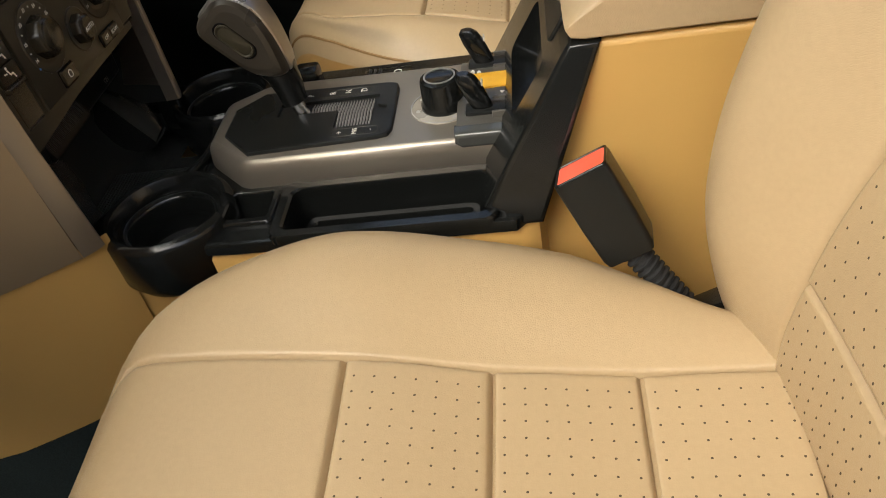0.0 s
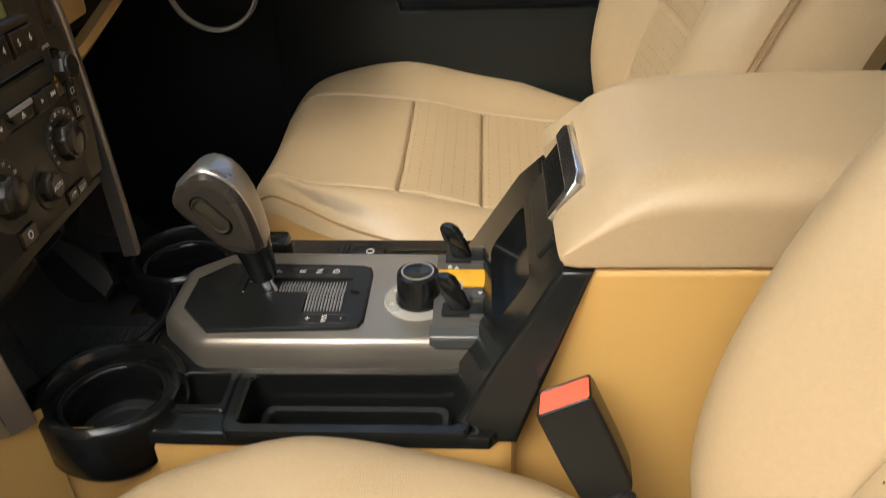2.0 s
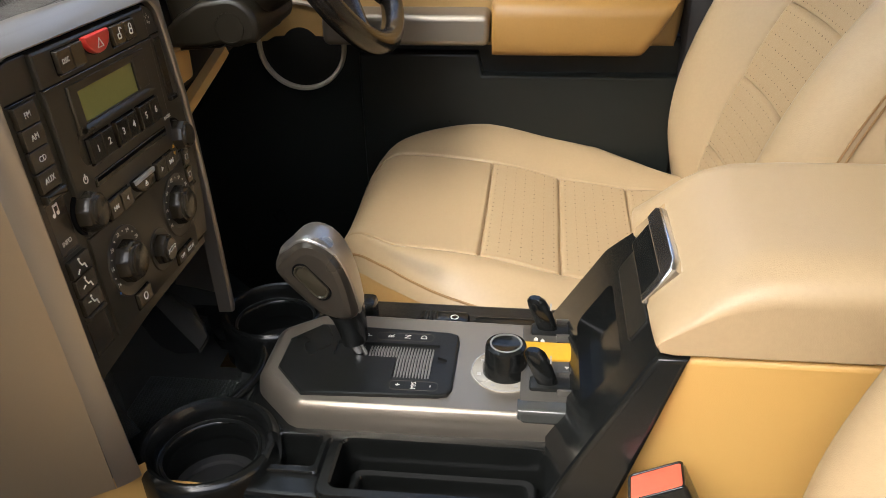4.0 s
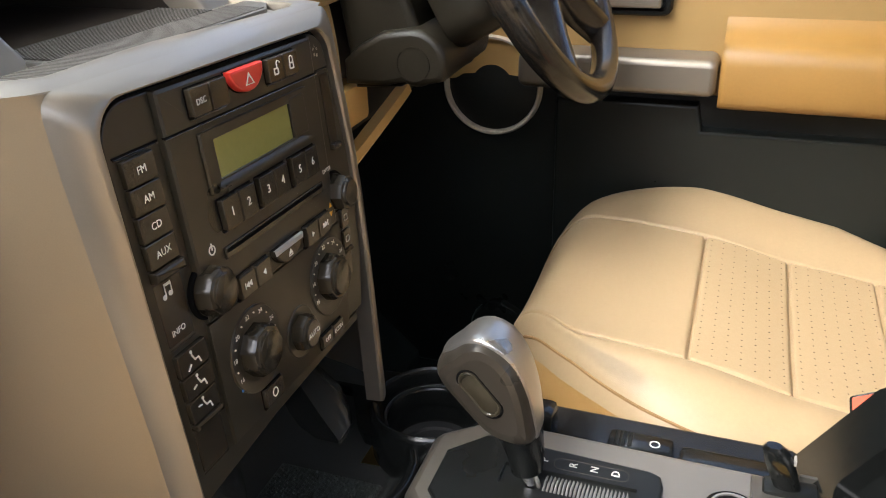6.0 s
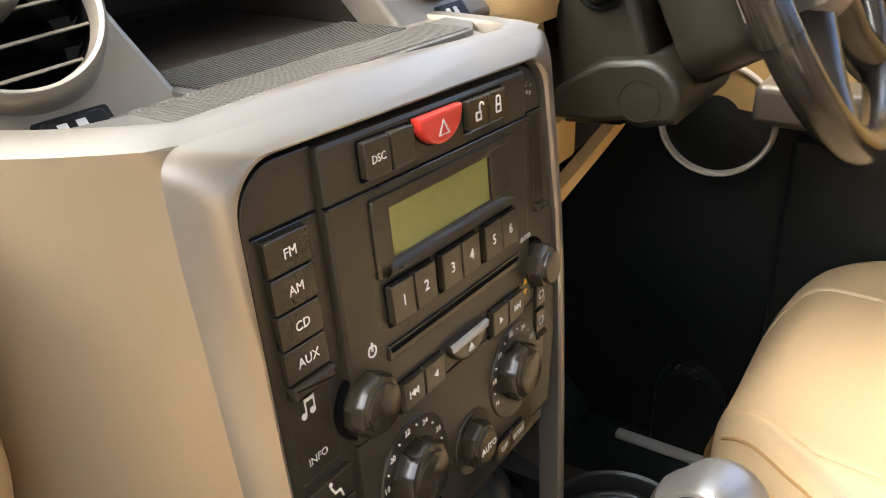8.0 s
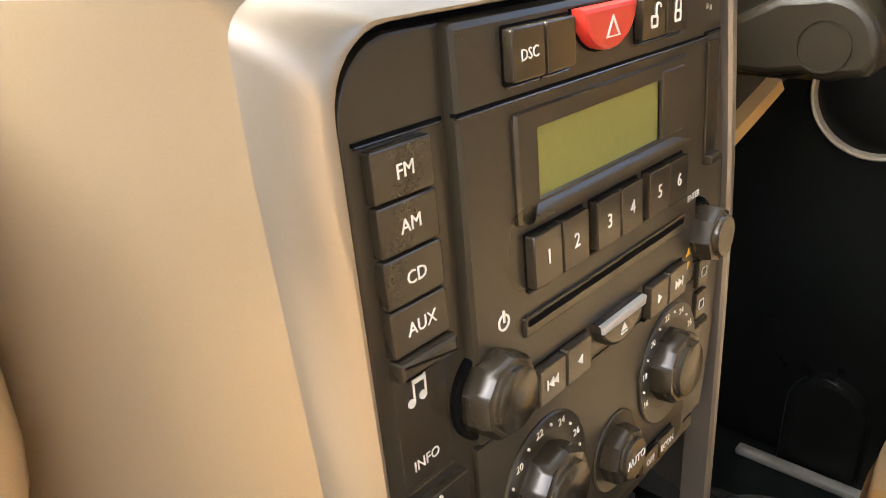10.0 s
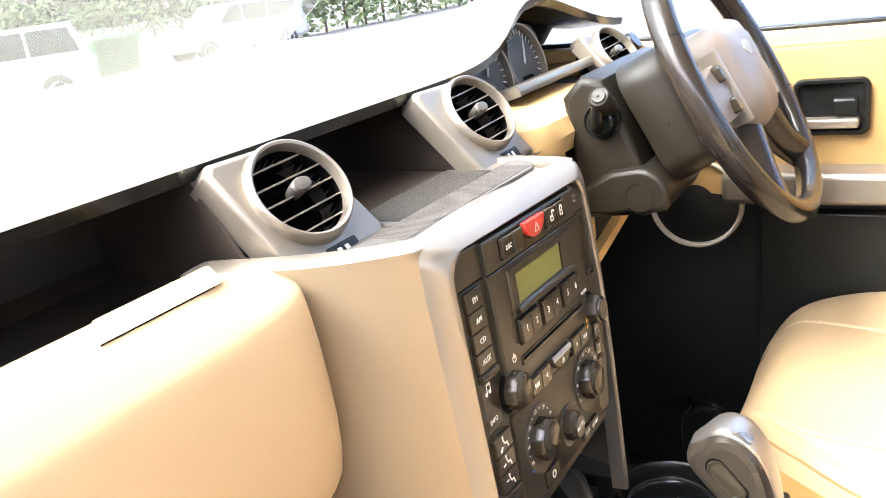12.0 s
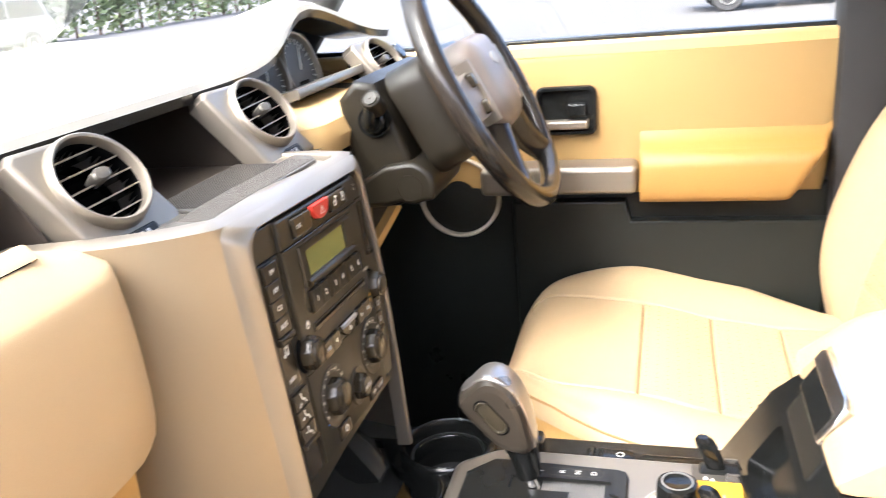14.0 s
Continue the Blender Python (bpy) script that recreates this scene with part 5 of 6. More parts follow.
prism(bm, ej, 0.0, W1 + 0.0050, 0.0020)
part("eject_button", bm, BUTTON, panel, "half-round eject button")
bm = B()
prism(bm, [(0.724, -0.1366), (0.766, -0.1366), (0.765, -0.1410), (0.725, -0.1410)], W1 + 0.003, W1 + 0.0062, 0.001)
part("eject_edge", bm, GREYPRINT, panel, "paler top edge of the eject button")
bm = B()
prism(bm, [(0.7450, -0.1428), (0.7420, -0.1465), (0.7480, -0.1465)], W1 + 0.0046, W1 + 0.0054)
box(bm, (0.7420, -0.1482, W1 + 0.0046), (0.7480, -0.1473, W1 + 0.0054))
part("eject_symbol", bm, WHITE, panel)
bm = B()
prism(bm, [(0.8255, -0.1340), (0.8230, -0.138), (0.8280, -0.138)], W1, W1 + 0.0004)
prism(bm, [(0.8255, -0.1460), (0.8230, -0.142), (0.8280, -0.142)], W1, W1 + 0.0004)
part("arrow_symbol", bm, YELLOW, panel)
bm = B()
ring(bm, circle(0.6585, -0.1075, 0.0036, 20), circle(0.6585, -0.1075, 0.0027, 20), W1 - 0.001, W1 + 0.0004)
box(bm, (0.6580, -0.1075, W1), (0.6590, -0.1025, W1 + 0.0006))
part("power_symbol", bm, WHITE, panel)


def knob(u, v, w, r, h, flats, name, label, r0=None):
    """A faceted turning knob on a round seat."""
    th = new(name)
    th.parent, th.matrix_local = panel, PP(u, v, w)
    tagged(th, label)
    bm = B()
    lathe(bm, [(r * 1.16, -0.004), (r * 1.16, 0.0005), (r * 1.10, 0.0016), (r * 1.02, 0.0016)], n=40, cap=False)
    part("knob_seat", bm, GAP, th)
    prof = [(1.0, 0.0), (1.0, h * 0.20), (0.985, h * 0.62), (0.90, h * 0.80), (0.80, h * 0.83), (0.77, h * 0.86), (0.76, h * 0.97), (0.72, h), (0.02, h * 0.985)]
    n = flats * 4
    rows = []
    for k, z in prof:
        row = []
        for i in range(n):
            a = 2 * math.pi * i / n
            b = (a % (2 * math.pi / flats)) - math.pi / flats
            wob = math.cos(math.pi / flats) / math.cos(b) if k > 0.85 else math.cos(math.pi / flats)
            row.append((r * k * wob * math.cos(a), r * k * wob * math.sin(a), z))
        rows.append(row)
    bm = B()
    loft(bm, rows, close_u=True)
    bm.faces.new([bm.verts.new(p) for p in rows[-1]])
    part("knob_cap", bm, BUTTON, th, "dark faceted knob")
    return th


knob(0.6500, -0.1335, W1 - 0.003, 0.0172, 0.015, 9, "volume_knob", "large dark volume knob")
knob(0.8425, -0.1300, W1 - 0.004, 0.0155, 0.017, 8, "enter_knob", "small dark selector knob")
text("button_text", "ENTER", 0.0046, PP(0.826, -0.105, W1 + 0.0003), WHITE, panel)
bm = B()
for i in range(2):
    box(bm, (0.8455, -0.099 - 0.0055 * i, 0.0004), (0.8605 - 0.004 * i, -0.0965 - 0.0055 * i, 0.0009))
part("text_bar", bm, GREYPRINT, panel, "tiny unreadable print")

# source keys
for i, name in enumerate(("FM", "AM", "CD", "AUX")):
    v1 = -0.0258 - i * 0.0182
    button(0.6010, v1 - 0.0174, 0.6292, v1, W0, r=0.0012)
    text("button_text", name, 0.0066, PP(0.6155, v1 - 0.0088, W0 + 0.0042), WHITE, panel)
bm = B()
prism(bm, rr(0.6010, -0.1065, 0.6305, -0.0988, 0.001), W0 - 0.002, W0 + 0.0065, 0.002)
part("key_tab", bm, BUTTON, panel, "dark tab under the source keys")
button(0.6010, -0.1545, 0.6290, -0.1080, W0, h=0.0006)
bm = B()
for du in (-0.0028, 0.0032):
    lathe(bm, [(0.0018, 0.0), (0.0018, 0.0005), (0.0001, 0.0005)], m=PP(0.6120 + du, -0.1195 + (0.0008 if du > 0 else 0), W0 + 0.0008), n=12, cap=False)
    box(bm, (0.6133 + du, -0.1195, W0 + 0.0008), (0.6140 + du, -0.1110 + (0.0008 if du > 0 else 0), W0 + 0.0013))
box(bm, (0.6105, -0.1125, W0 + 0.0008), (0.6172, -0.1107, W0 + 0.0013))
part("note_symbol", bm, WHITE, panel)
text("button_text", "INFO", 0.0058, PP(0.614, -0.146, W0 + 0.0008), WHITE, panel)
# right hand column
bm = B()
prism(bm, rr(0.8465, -0.0905, 0.8605, -0.0275, 0.001), -0.001, 0.0022, 0.001)
part("card_slot", bm, BUTTON, panel, "narrow upright panel")
bm = B()
prism(bm, rr(0.8465, -0.0940, 0.8605, -0.0885, 0.001), -0.001, 0.006, 0.002)
part("slot_tab", bm, BUTTON, panel, "dark tab")
for v in (-0.158, -0.178):
    button(0.8480, v - 0.0085, 0.8620, v + 0.0085, W0, h=0.003, r=0.001)
    bm = B()
    ring(bm, rr(0.8515, v - 0.0030, 0.8585, v + 0.0030, 0.001, 2), rr(0.8522, v - 0.0023, 0.8578, v + 0.0023, 0.001, 2), W0 + 0.003, W0 + 0.0034)
    part("screen_symbol", bm, GREYPRINT, panel)
button(0.8480, -0.2140, 0.8620, -0.1885, W0, h=0.002, r=0.001)
bm = B()
prism(bm, rr(0.8470, -0.1910, 0.8625, -0.1865, 0.001), -0.001, 0.0055, 0.002)
part("slot_tab", bm, BUTTON, panel, "dark tab")

# climate controls
bm = B()
top = [(0.640, -0.157), (0.842, -0.157)]
prism(bm, [(0.640, -0.2565), (0.842, -0.2555)] + top[::-1], -0.01, 0.0040, 0.002)
part("climate_block", bm, PANEL, panel, "raised climate control block")
WC = 0.004
for (u, v), nm in (((0.6865, -0.2005), "left_temperature_knob"), ((0.811, -0.1957), "right_temperature_knob")):
    bm = B()
    lathe(bm, [(0.0345, -0.004), (0.0345, 0.0006), (0.0335, 0.0014), (0.0285, 0.0004), (0.0250, 0.0004)], m=PP(u, v, WC), n=48, cap=False)
    part("scale_ring", bm, PANEL, panel, "dark scale ring")
    knob(u, v, WC - 0.002, 0.0200, 0.016, 9, "temperature_knob", "dark temperature knob")
    for i, lab in enumerate(("16", "18", "20", "22", "24", "26")):
        a = radians(208 - i * 36)
        text("scale_number", lab, 0.0050, PP(u + 0.0290 * math.cos(a), v + 0.0290 * math.sin(a), WC + 0.0010), WHITE, panel)
        b = radians(208 - (i + 0.5) * 36)
        bm = B()
        lathe(bm, [(0.0007, 0.0), (0.0007, 0.0008), (0.0001, 0.0008)], m=PP(u + 0.0290 * math.cos(b), v + 0.0290 * math.sin(b), WC + 0.0006), n=8, cap=False)
        part("scale_dot", bm, WHITE, panel)
bm = B()
lathe(bm, [(0.0012, 0.0), (0.0012, 0.0006), (0.0001, 0.0006)], m=PP(0.659, -0.2215, WC + 0.0006), n=10, cap=False)
part("cold_dot", bm, mat("blue_print", (0.05, 0.18, 0.55), 0.5), panel)
bm = B()
lathe(bm, [(0.0225, -0.004), (0.0225, 0.0006), (0.0215, 0.0012), (0.0170, 0.0004), (0.014, 0.0004)], m=PP(0.752, -0.220, WC), n=40, cap=False)
part("scale_ring", bm, PANEL, panel, "dark scale ring")
fk = knob(0.752, -0.220, WC - 0.002, 0.0150, 0.014, 8, "fan_knob", "dark fan speed knob")
text("knob_text", "AUTO", 0.0062, PP(0, 0, 0.0143), WHITE, fk)
button(0.6820, -0.2520, 0.7100, -0.2365, WC, r=0.001, h=0.003)
bm = B()
ring(bm, circle(0.696, -0.2440, 0.0040, 18), circle(0.696, -0.2440, 0.0031, 18), WC + 0.003, WC + 0.0034)
part("recirculation_symbol", bm, WHITE, panel)
for u, lab in ((0.7905, "OFF"), (0.8120, "ECON")):
    button(u - 0.0100, -0.2520, u + 0.0100, -0.2400, WC, r=0.001, h=0.003)
    text("button_text", lab, 0.0052, PP(u, -0.246, WC + 0.0032), WHITE, panel)
# airflow keys
for i in range(3):
    v = -0.1690 - i * 0.0182
    button(0.6010, v - 0.0085, 0.6330, v + 0.0085, W0, r=0.001)
    bm = B()
    w = W0 + 0.0042
    lathe(bm, [(0.0013, 0.0), (0.0013, 0.0004), (0.0001, 0.0004)], m=PP(0.6150, v + 0.0058, w), n=10, cap=False)
    tube(bm, [(0.6150, v + 0.0038, w), (0.6175, v - 0.001, w), (0.6215, v - 0.0010, w), (0.6230, v - 0.0055, w)], 0.0008, n=5)
    tube(bm, [(0.6090, v - 0.002 + 0.004 * (i - 1), w), (0.6130, v - 0.0005 + 0.002 * (i - 1), w)], 0.0006, n=5)
    part("airflow_symbol", bm, WHITE, panel)
bm = B()
prism(bm, rr(0.6010, -0.2195, 0.6330, -0.2145, 0.001), W0 - 0.002, W0 + 0.0065, 0.002)
part("key_tab", bm, BUTTON, panel, "dark tab under the airflow keys")
button(0.6010, -0.2550, 0.6330, -0.2205, W0, h=0.001)
# lower chin of the panel
bm = B()
prism(bm, [(L + 0.004, BOTV - 0.022), (0.700, BOTV - 0.012), (R - 0.001, BOTV - 0.006), (R - 0.001, BOTV + 0.002), (L + 0.001, BOTV + 0.002)], -0.02, 0.0006, 0.001)
part("chin", bm, PANEL, panel)

for ob in panel.children_recursive:
    if ob.parent != panel:
        continue
    if ob.data is not None and ob.location.length < 1e-6:
        for v in ob.data.vertices:
            v.co.x, v.co.y = settle(v.co.x, v.co.y)
    else:
        t = ob.location.copy()
        ob.location = (*settle(t.x, t.y), t.z)

# ---- dashboard ----
dash = thing("dashboard", "pale topped dashboard with open storage recesses", "dashboard")
LIPX, LIPZ = -0.53, 1.272
bm = B()
rows = []
for i in range(40):
    y = 0.0 + 1.56 * i / 39
    hood = 0.064 * math.exp(-(((y - 1.275) / 0.16) ** 2))
    px = 0.04 * math.exp(-(((y - 1.275) / 0.16) ** 2))
    rows.append([(LIPX + 0.004 - px, y, LIPZ + 0.002 + hood), (LIPX - px, y, LIPZ + 0.010 + hood), (LIPX - 0.012 - px, y, LIPZ + 0.015 + hood), (LIPX - 0.05 - px, y, LIPZ + 0.020 + hood), (LIPX - 0.14, y, LIPZ + 0.024 + 0.7 * hood), (LIPX - 0.28, y, LIPZ + 0.026), (-0.95, y, LIPZ + 0.028), (-1.29, y, LIPZ + 0.027)])
loft(bm, rows)
part("top_pad", bm, DASHTOP, dash, "pale grained dashboard top")
bm = B()
rows = [[(a[0][0], a[0][1], a[0][2]), (a[0][0] - 0.004, a[0][1], a[0][2] - 0.012), (a[0][0] - 0.03, a[0][1], a[0][2] - 0.010), (a[0][0] - 0.09, a[0][1], a[0][2] - 0.012)] for a in rows]
loft(bm, rows)
part("lip", bm, BLACK, dash, "dark underside of the overhanging lip")
# recess colour darkened to carry the shade inside the shelves
RECESS = mat("shade_darkened_recess_plastic", (0.024, 0.0185, 0.0135), 0.34, grain=0.2, scale=200, vary=0.15)
bm = B()
loft(bm, [[(-0.66, y, 1.284), (-0.66, y, 1.19), (-0.645, y, 1.178), (-0.44, y, 1.176)] for y in (0.0, 0.40, 0.80, 1.0)])
part("recess_back", bm, RECESS, dash, "back of the storage recesses, shade put into its colour")
for y in (0.528, 0.655, 0.853, 0.975):
    bm = B()
    prism(bm, [(-0.47, 1.165), (-0.535, 1.270), (-0.67, 1.270), (-0.67, 1.165)], -(y + 0.004), -y, 0.001, m=XZ)
    part("recess_wall", bm, RECESS, dash, "side of a storage recess, shade put into its colour")
# ribbed mat on the middle shelf
MATGREY = mat("dark_grey_ribbed_rubber", (0.06, 0.055, 0.047), 0.42, grain=0.3, scale=200, vary=0.15)
# mat kept short; this darkened floor stands for its shaded rear part
bm = B()
prism(bm, rr(-0.66, 0.640, -0.432, 0.850, 0.008), 1.176, 1.1860, 0.002)
part("shelf_floor", bm, RECESS, dash, "floor of the middle recess, darkened for the shade behind the mat")
bm = B()
prism(bm, rr(-0.492, 0.655, -0.432, 0.840, 0.012), 1.180, 1.1900, 0.002)
part("shelf_mat", bm, MATGREY, dash, "black ribbed rubber shelf mat")
bm = B()
for i in range(17):
    x = -0.486 + i * 0.0031
    box(bm, (x, 0.662, 1.1892), (x + 0.0014, 0.834, 1.1912))
tagged(part("mat_texture", bm, MATGREY, dash, "fine ribs of the mat"), kind="stuff")
# ribbed rubber strip along the front of the shelf
STRIP = mat("grey_ribbed_rubber", (0.058, 0.054, 0.047), 0.42, grain=0.3, scale=200, vary=0.15)
bm = B()
prism(bm, [(-0.396, 0.610), (-0.394, 0.850), (-0.420, 0.893), (-0.436, 0.893), (-0.434, 0.845), (-0.434, 0.662), (-0.430, 0.610), (-0.440, 0.557)], 1.186, 1.1918, 0.001)
for v in bm.verts:
    v.co.z += -0.010 * (v.co.y - 0.70)
part("front_strip", bm, STRIP, dash, "ribbed rubber strip")
bm = B()
for i in range(78):
    y = 0.612 + i * 0.0031
    dz = -0.010 * (y - 0.70)
    back = -0.432 if y > 0.662 else -0.4285
    box(bm, (back, y, 1.1910 + dz), (-0.398, y + 0.0014, 1.1927 + dz))
tagged(part("strip_texture", bm, STRIP, dash, "fine ribs of the strip"), kind="stuff")
# lower dash right of the stack
bm = B()
box(bm, (-0.70, 0.90, 0.98), (-0.47, 1.50, 1.19), 0.02)
part("lower_dash", bm, DARKTRIM, dash, "dark lower dashboard")
bm = B()
loft(bm, [[(-0.438 - 0.015 * (k / 8) ** 2, y, z0 + (1.188 - z0) * k / 8) for k in range(9)] for y, z0 in ((0.905, 1.05), (0.95, 1.055), (1.02, 1.06), (1.046, 1.062), (1.056, 1.075))])
part("knee_panel", bm, CREAM, dash, "beige panel between stack and column")
bm = B()
box(bm, (-0.47, 1.035, 1.020), (-0.430, 1.106, 1.066), 0.006)
part("knee_tab", bm, TAN, dash, "beige corner tab under the knee panel")
bm = B()
loft(bm, [[(-0.445, y, z + 0.011), (-0.432, y, z + 0.009), (-0.428, y, z), (-0.434, y, z - 0.009), (-0.450, y, z - 0.011)] for y, z in ((1.02, 0.974), (1.085, 0.985), (1.17, 1.003), (1.215, 1.013), (1.231, 1.017))], close_u=True, cap=True)
part("knee_flap", bm, TAN, dash, "beige lower edge of the knee panel")
bm = B()
loft(bm, [[(-0.53, y, 1.216), (-0.490 + 0.022 * k, y, 1.213), (-0.465 + 0.026 * k, y, 1.202), (-0.458 + 0.028 * k, y, 1.182), (-0.462 + 0.026 * k, y, 1.160), (-0.485, y, 1.142)] for y, k in ((0.955, 0.0), (0.97, 0.6), (1.00, 0.95), (1.05, 1.0), (1.12, 1.0), (1.18, 0.6), (1.24, 0.0))])
part("cluster_pad", bm, CREAM, dash, "rounded beige pad under the instrument cluster")

# air vents
PODN = Vector((0.8, 0, 0.6))
PODV = Vector((-0.6, 0, 0.8))


PALEMARK = mat("pale_mark", (0.72, 0.70, 0.66), 0.5, vary=0.02)
GREYKNOB = mat("grey_knob", (0.085, 0.078, 0.066), 0.4, metal=0.3, vary=0.05)


def vent(cy, lt, lb, name="air_vent"):
    o = Vector((-0.4855, cy, 1.2335))
    th = thing(name, "round air vent with black slats in a silver housing", "air vent", axes(o, (0, 1, 0), PODV, PODN), group="dashboard air vents")
    tilt = Matrix.Rotation(radians(-8), 4, "Y")
    bm = B()
    out = [(lb, -0.068), (0.071, -0.068), (0.058, -0.005), (0.047, 0.030), (0.038, 0.050), (lt + 0.010, 0.052), (lt, 0.043)]
    prism(bm, out, -0.026, 0.0, 0.006, seg=3)
    hb = part("housing", bm, SILVER, th, "satin silver housing")
    cut(hb, lathe(B(), [(0.0420, -0.06), (0.0420, 0.05)], n=48))
    bm = B()
    lathe(bm, [(0.0490, -0.006), (0.0478, 0.004), (0.0468, 0.010), (0.0455, 0.0138), (0.0438, 0.0150), (0.0418, 0.0138), (0.0404, 0.0095), (0.0400, -0.03)], m=tilt, n=64, cap=False)
    part("vent_ring", bm, SILVER, th, "silver ring")
    bm = B()
    lathe(bm, [(0.0402, 0.004), (0.0402, -0.045), (0.001, -0.045)], m=tilt, n=40, cap=False)
    part("duct", bm, GAP, th, "black duct")
    for k in range(5):
        v = (k - 2) * 0.0152 - 0.001
        hw = math.sqrt(max(0.0, 0.0398**2 - v * v))
        bm = B()
        prism(bm, [(-hw, v - 0.0008), (hw, v - 0.0008), (hw, v + 0.0008), (-hw, v + 0.0008)], -0.014, 0.0035, m=tilt)
        part("slat", bm, BLACK, th)
        bm = B()
        prism(bm, [(-hw, v - 0.0008), (hw, v - 0.0006), (hw, v + 0.0007), (-hw, v + 0.0007)], 0.0034, 0.0048, m=tilt)
        part("slat_edge", bm, SILVER, th, "silver slat edge")
    bm = B()
    loft(bm, [[tilt @ Vector((0.0105 * k * math.cos(t) + 0.002, 0.0065 * k * math.copysign(abs(math.sin(t)) ** 0.8, math.sin(t)) + 0.003, w)) for t in [2 * math.pi * i / 20 for i in range(20)]] for w, k in ((-0.004, 0.8), (0.006, 0.95), (0.012, 1.0), (0.0145, 0.8), (0.015, 0.3))], close_u=True, cap=True)
    part("slide_knob", bm, GREYKNOB, th, "grey slide knob")
    part("switch_recess", prism(B(), rr(-0.013, -0.0660, 0.026, -0.0515, 0.002), -0.004, 0.0006), SOFTBLACK, th, "recess of the thumb wheel")
    bm = B()
    prism(bm, rr(-0.010, -0.0645, 0.023, -0.0530, 0.003), 0.0, 0.0022, 0.001)
    tw = part("thumb_wheel", bm, SOFTBLACK, th, "black thumb wheel")
    for i in range(2):
        bm = B()
        box(bm, (-0.0030 + 0.0095 * i, -0.0618, 0.0020), (0.0022 + 0.0095 * i, -0.0556, 0.0026), 0.0003, seg=1)
        part("wheel_mark", bm, PALEMARK, tw, "white mark")
    return th


vent(0.593, -0.066, -0.050)
vent(0.908, -0.077, -0.056)
# glovebox
glove = thing("glovebox", "beige two part glovebox below an open shelf", "glovebox")
GX = -0.400
rows = []
for y, dx in ((-0.02, 0.0), (0.12, 0.0), (0.30, 0.0), (0.42, 0.0), (0.455, -0.001), (0.478, -0.003), (0.497, -0.009), (0.508, -0.018), (0.514, -0.030), (0.516, -0.050)):
    top = 1.230 - 0.020 * max(0, (y - 0.44) / 0.06)
    rows.append([(GX - 0.045 + 0.25 * dx, y - 0.01, top - 0.02), (GX - 0.042 + 0.25 * dx, y - 0.01, top - 0.002), (GX - 0.036 + 0.3 * dx, y - 0.008, top), (GX - 0.032 + 0.4 * dx, y - 0.006, top - 0.003), (GX - 0.0052 + dx, y, 1.1955), (GX - 0.0028 + dx, y, 1.1922), (GX - 0.0012 + dx, y, 1.1885), (GX + 0.0004 + dx, y + 0.0003, 1.180), (GX + 0.0028 + dx, y + 0.0025, 1.15), (GX + 0.004 + dx, y + 0.004, 1.12), (GX + 0.0036 + dx, y + 0.0055, 1.09), (GX + 0.0024 + dx, y + 0.0058, 1.065), (GX - 0.0005 + dx, y + 0.0045, 1.047), (GX - 0.006 + dx, y + 0.001, 1.034), (GX - 0.03 + dx, y - 0.01, 1.024), (GX - 0.09, y - 0.03, 1.022)])
bm = B()
loft(bm, rows)
GLOVE = mat("beige_glovebox_plastic", (0.47, 0.345, 0.185), 0.45, grain=0.3, scale=250, vary=0.04)
part("upper_lid", bm, GLOVE, glove, "beige upper glovebox lid")
rows = []
for y, dx in ((-0.02, 0.0), (0.30, 0.0), (0.42, 0.0), (0.485, -0.004), (0.503, -0.03)):
    rows.append([(GX - 0.02 + dx, y, 1.024), (GX - 0.022 + dx, y, 0.98), (GX - 0.03 + dx, y, 0.84), (GX - 0.06 + dx, y, 0.80), (GX - 0.12, y, 0.79)])
bm = B()
loft(bm, rows)
part("lower_lid", bm, TAN, glove, "beige lower glovebox lid")
bm = B()
box(bm, (GX - 0.03, 0.345, 0.985), (GX - 0.008, 0.415, 1.003), 0.004)
part("latch", bm, CHROME, glove, "silver latch")
bm = B()
prism(bm, [(GX - 0.0410, 1.2270), (GX - 0.0400, 1.2300), (GX - 0.0360, 1.2304), (GX - 0.0318, 1.2274), (GX - 0.0262, 1.2206), (GX - 0.0278, 1.2190)], -0.446, -0.360, 0.0003, m=XZ)
part("grip_strip", bm, GLOVE, glove, "beige grip strip in the lid's top")
bm = B()
tube(bm, [(GX - 0.0258, 0.352, 1.2203), (GX - 0.0258, 0.438, 1.2203)], 0.0005, n=6)
part("strip_seam", bm, GAP, glove)

# steering wheel
wheel = thing("steering_wheel", "black leather steering wheel with silver spokes", "steering wheel")
WC_ = Vector((-0.264, 1.195, 1.215))
A_ = radians(27)
WN, WU, WV = Vector((math.cos(A_), 0, math.sin(A_))), Vector((0, 1, 0)), Vector((-math.sin(A_), 0, math.cos(A_)))
wheel.matrix_world = axes(WC_, WU, WV, WN)
RIM = 0.184
pts = [(RIM * math.cos(t), RIM * math.sin(t), 0) for t in [2 * math.pi * i / 96 for i in range(96)]]
bm = B()
tube(bm, pts, 0.0165, n=18, closed=True)
part("rim", bm, WHEEL_LEATHER, wheel, "black leather wrapped rim")
for a in (197, 343, 25, 155):
    t = radians(a)
    bm = B()
    tg = Vector((-math.sin(t), math.cos(t), 0))
    c = Vector((RIM * math.cos(t), RIM * math.sin(t), 0))
    tube(bm, [c - tg * 0.0012, c + tg * 0.0012], 0.0170, n=20)
    part("rim_join", bm, BLACK, wheel)
bm = B()
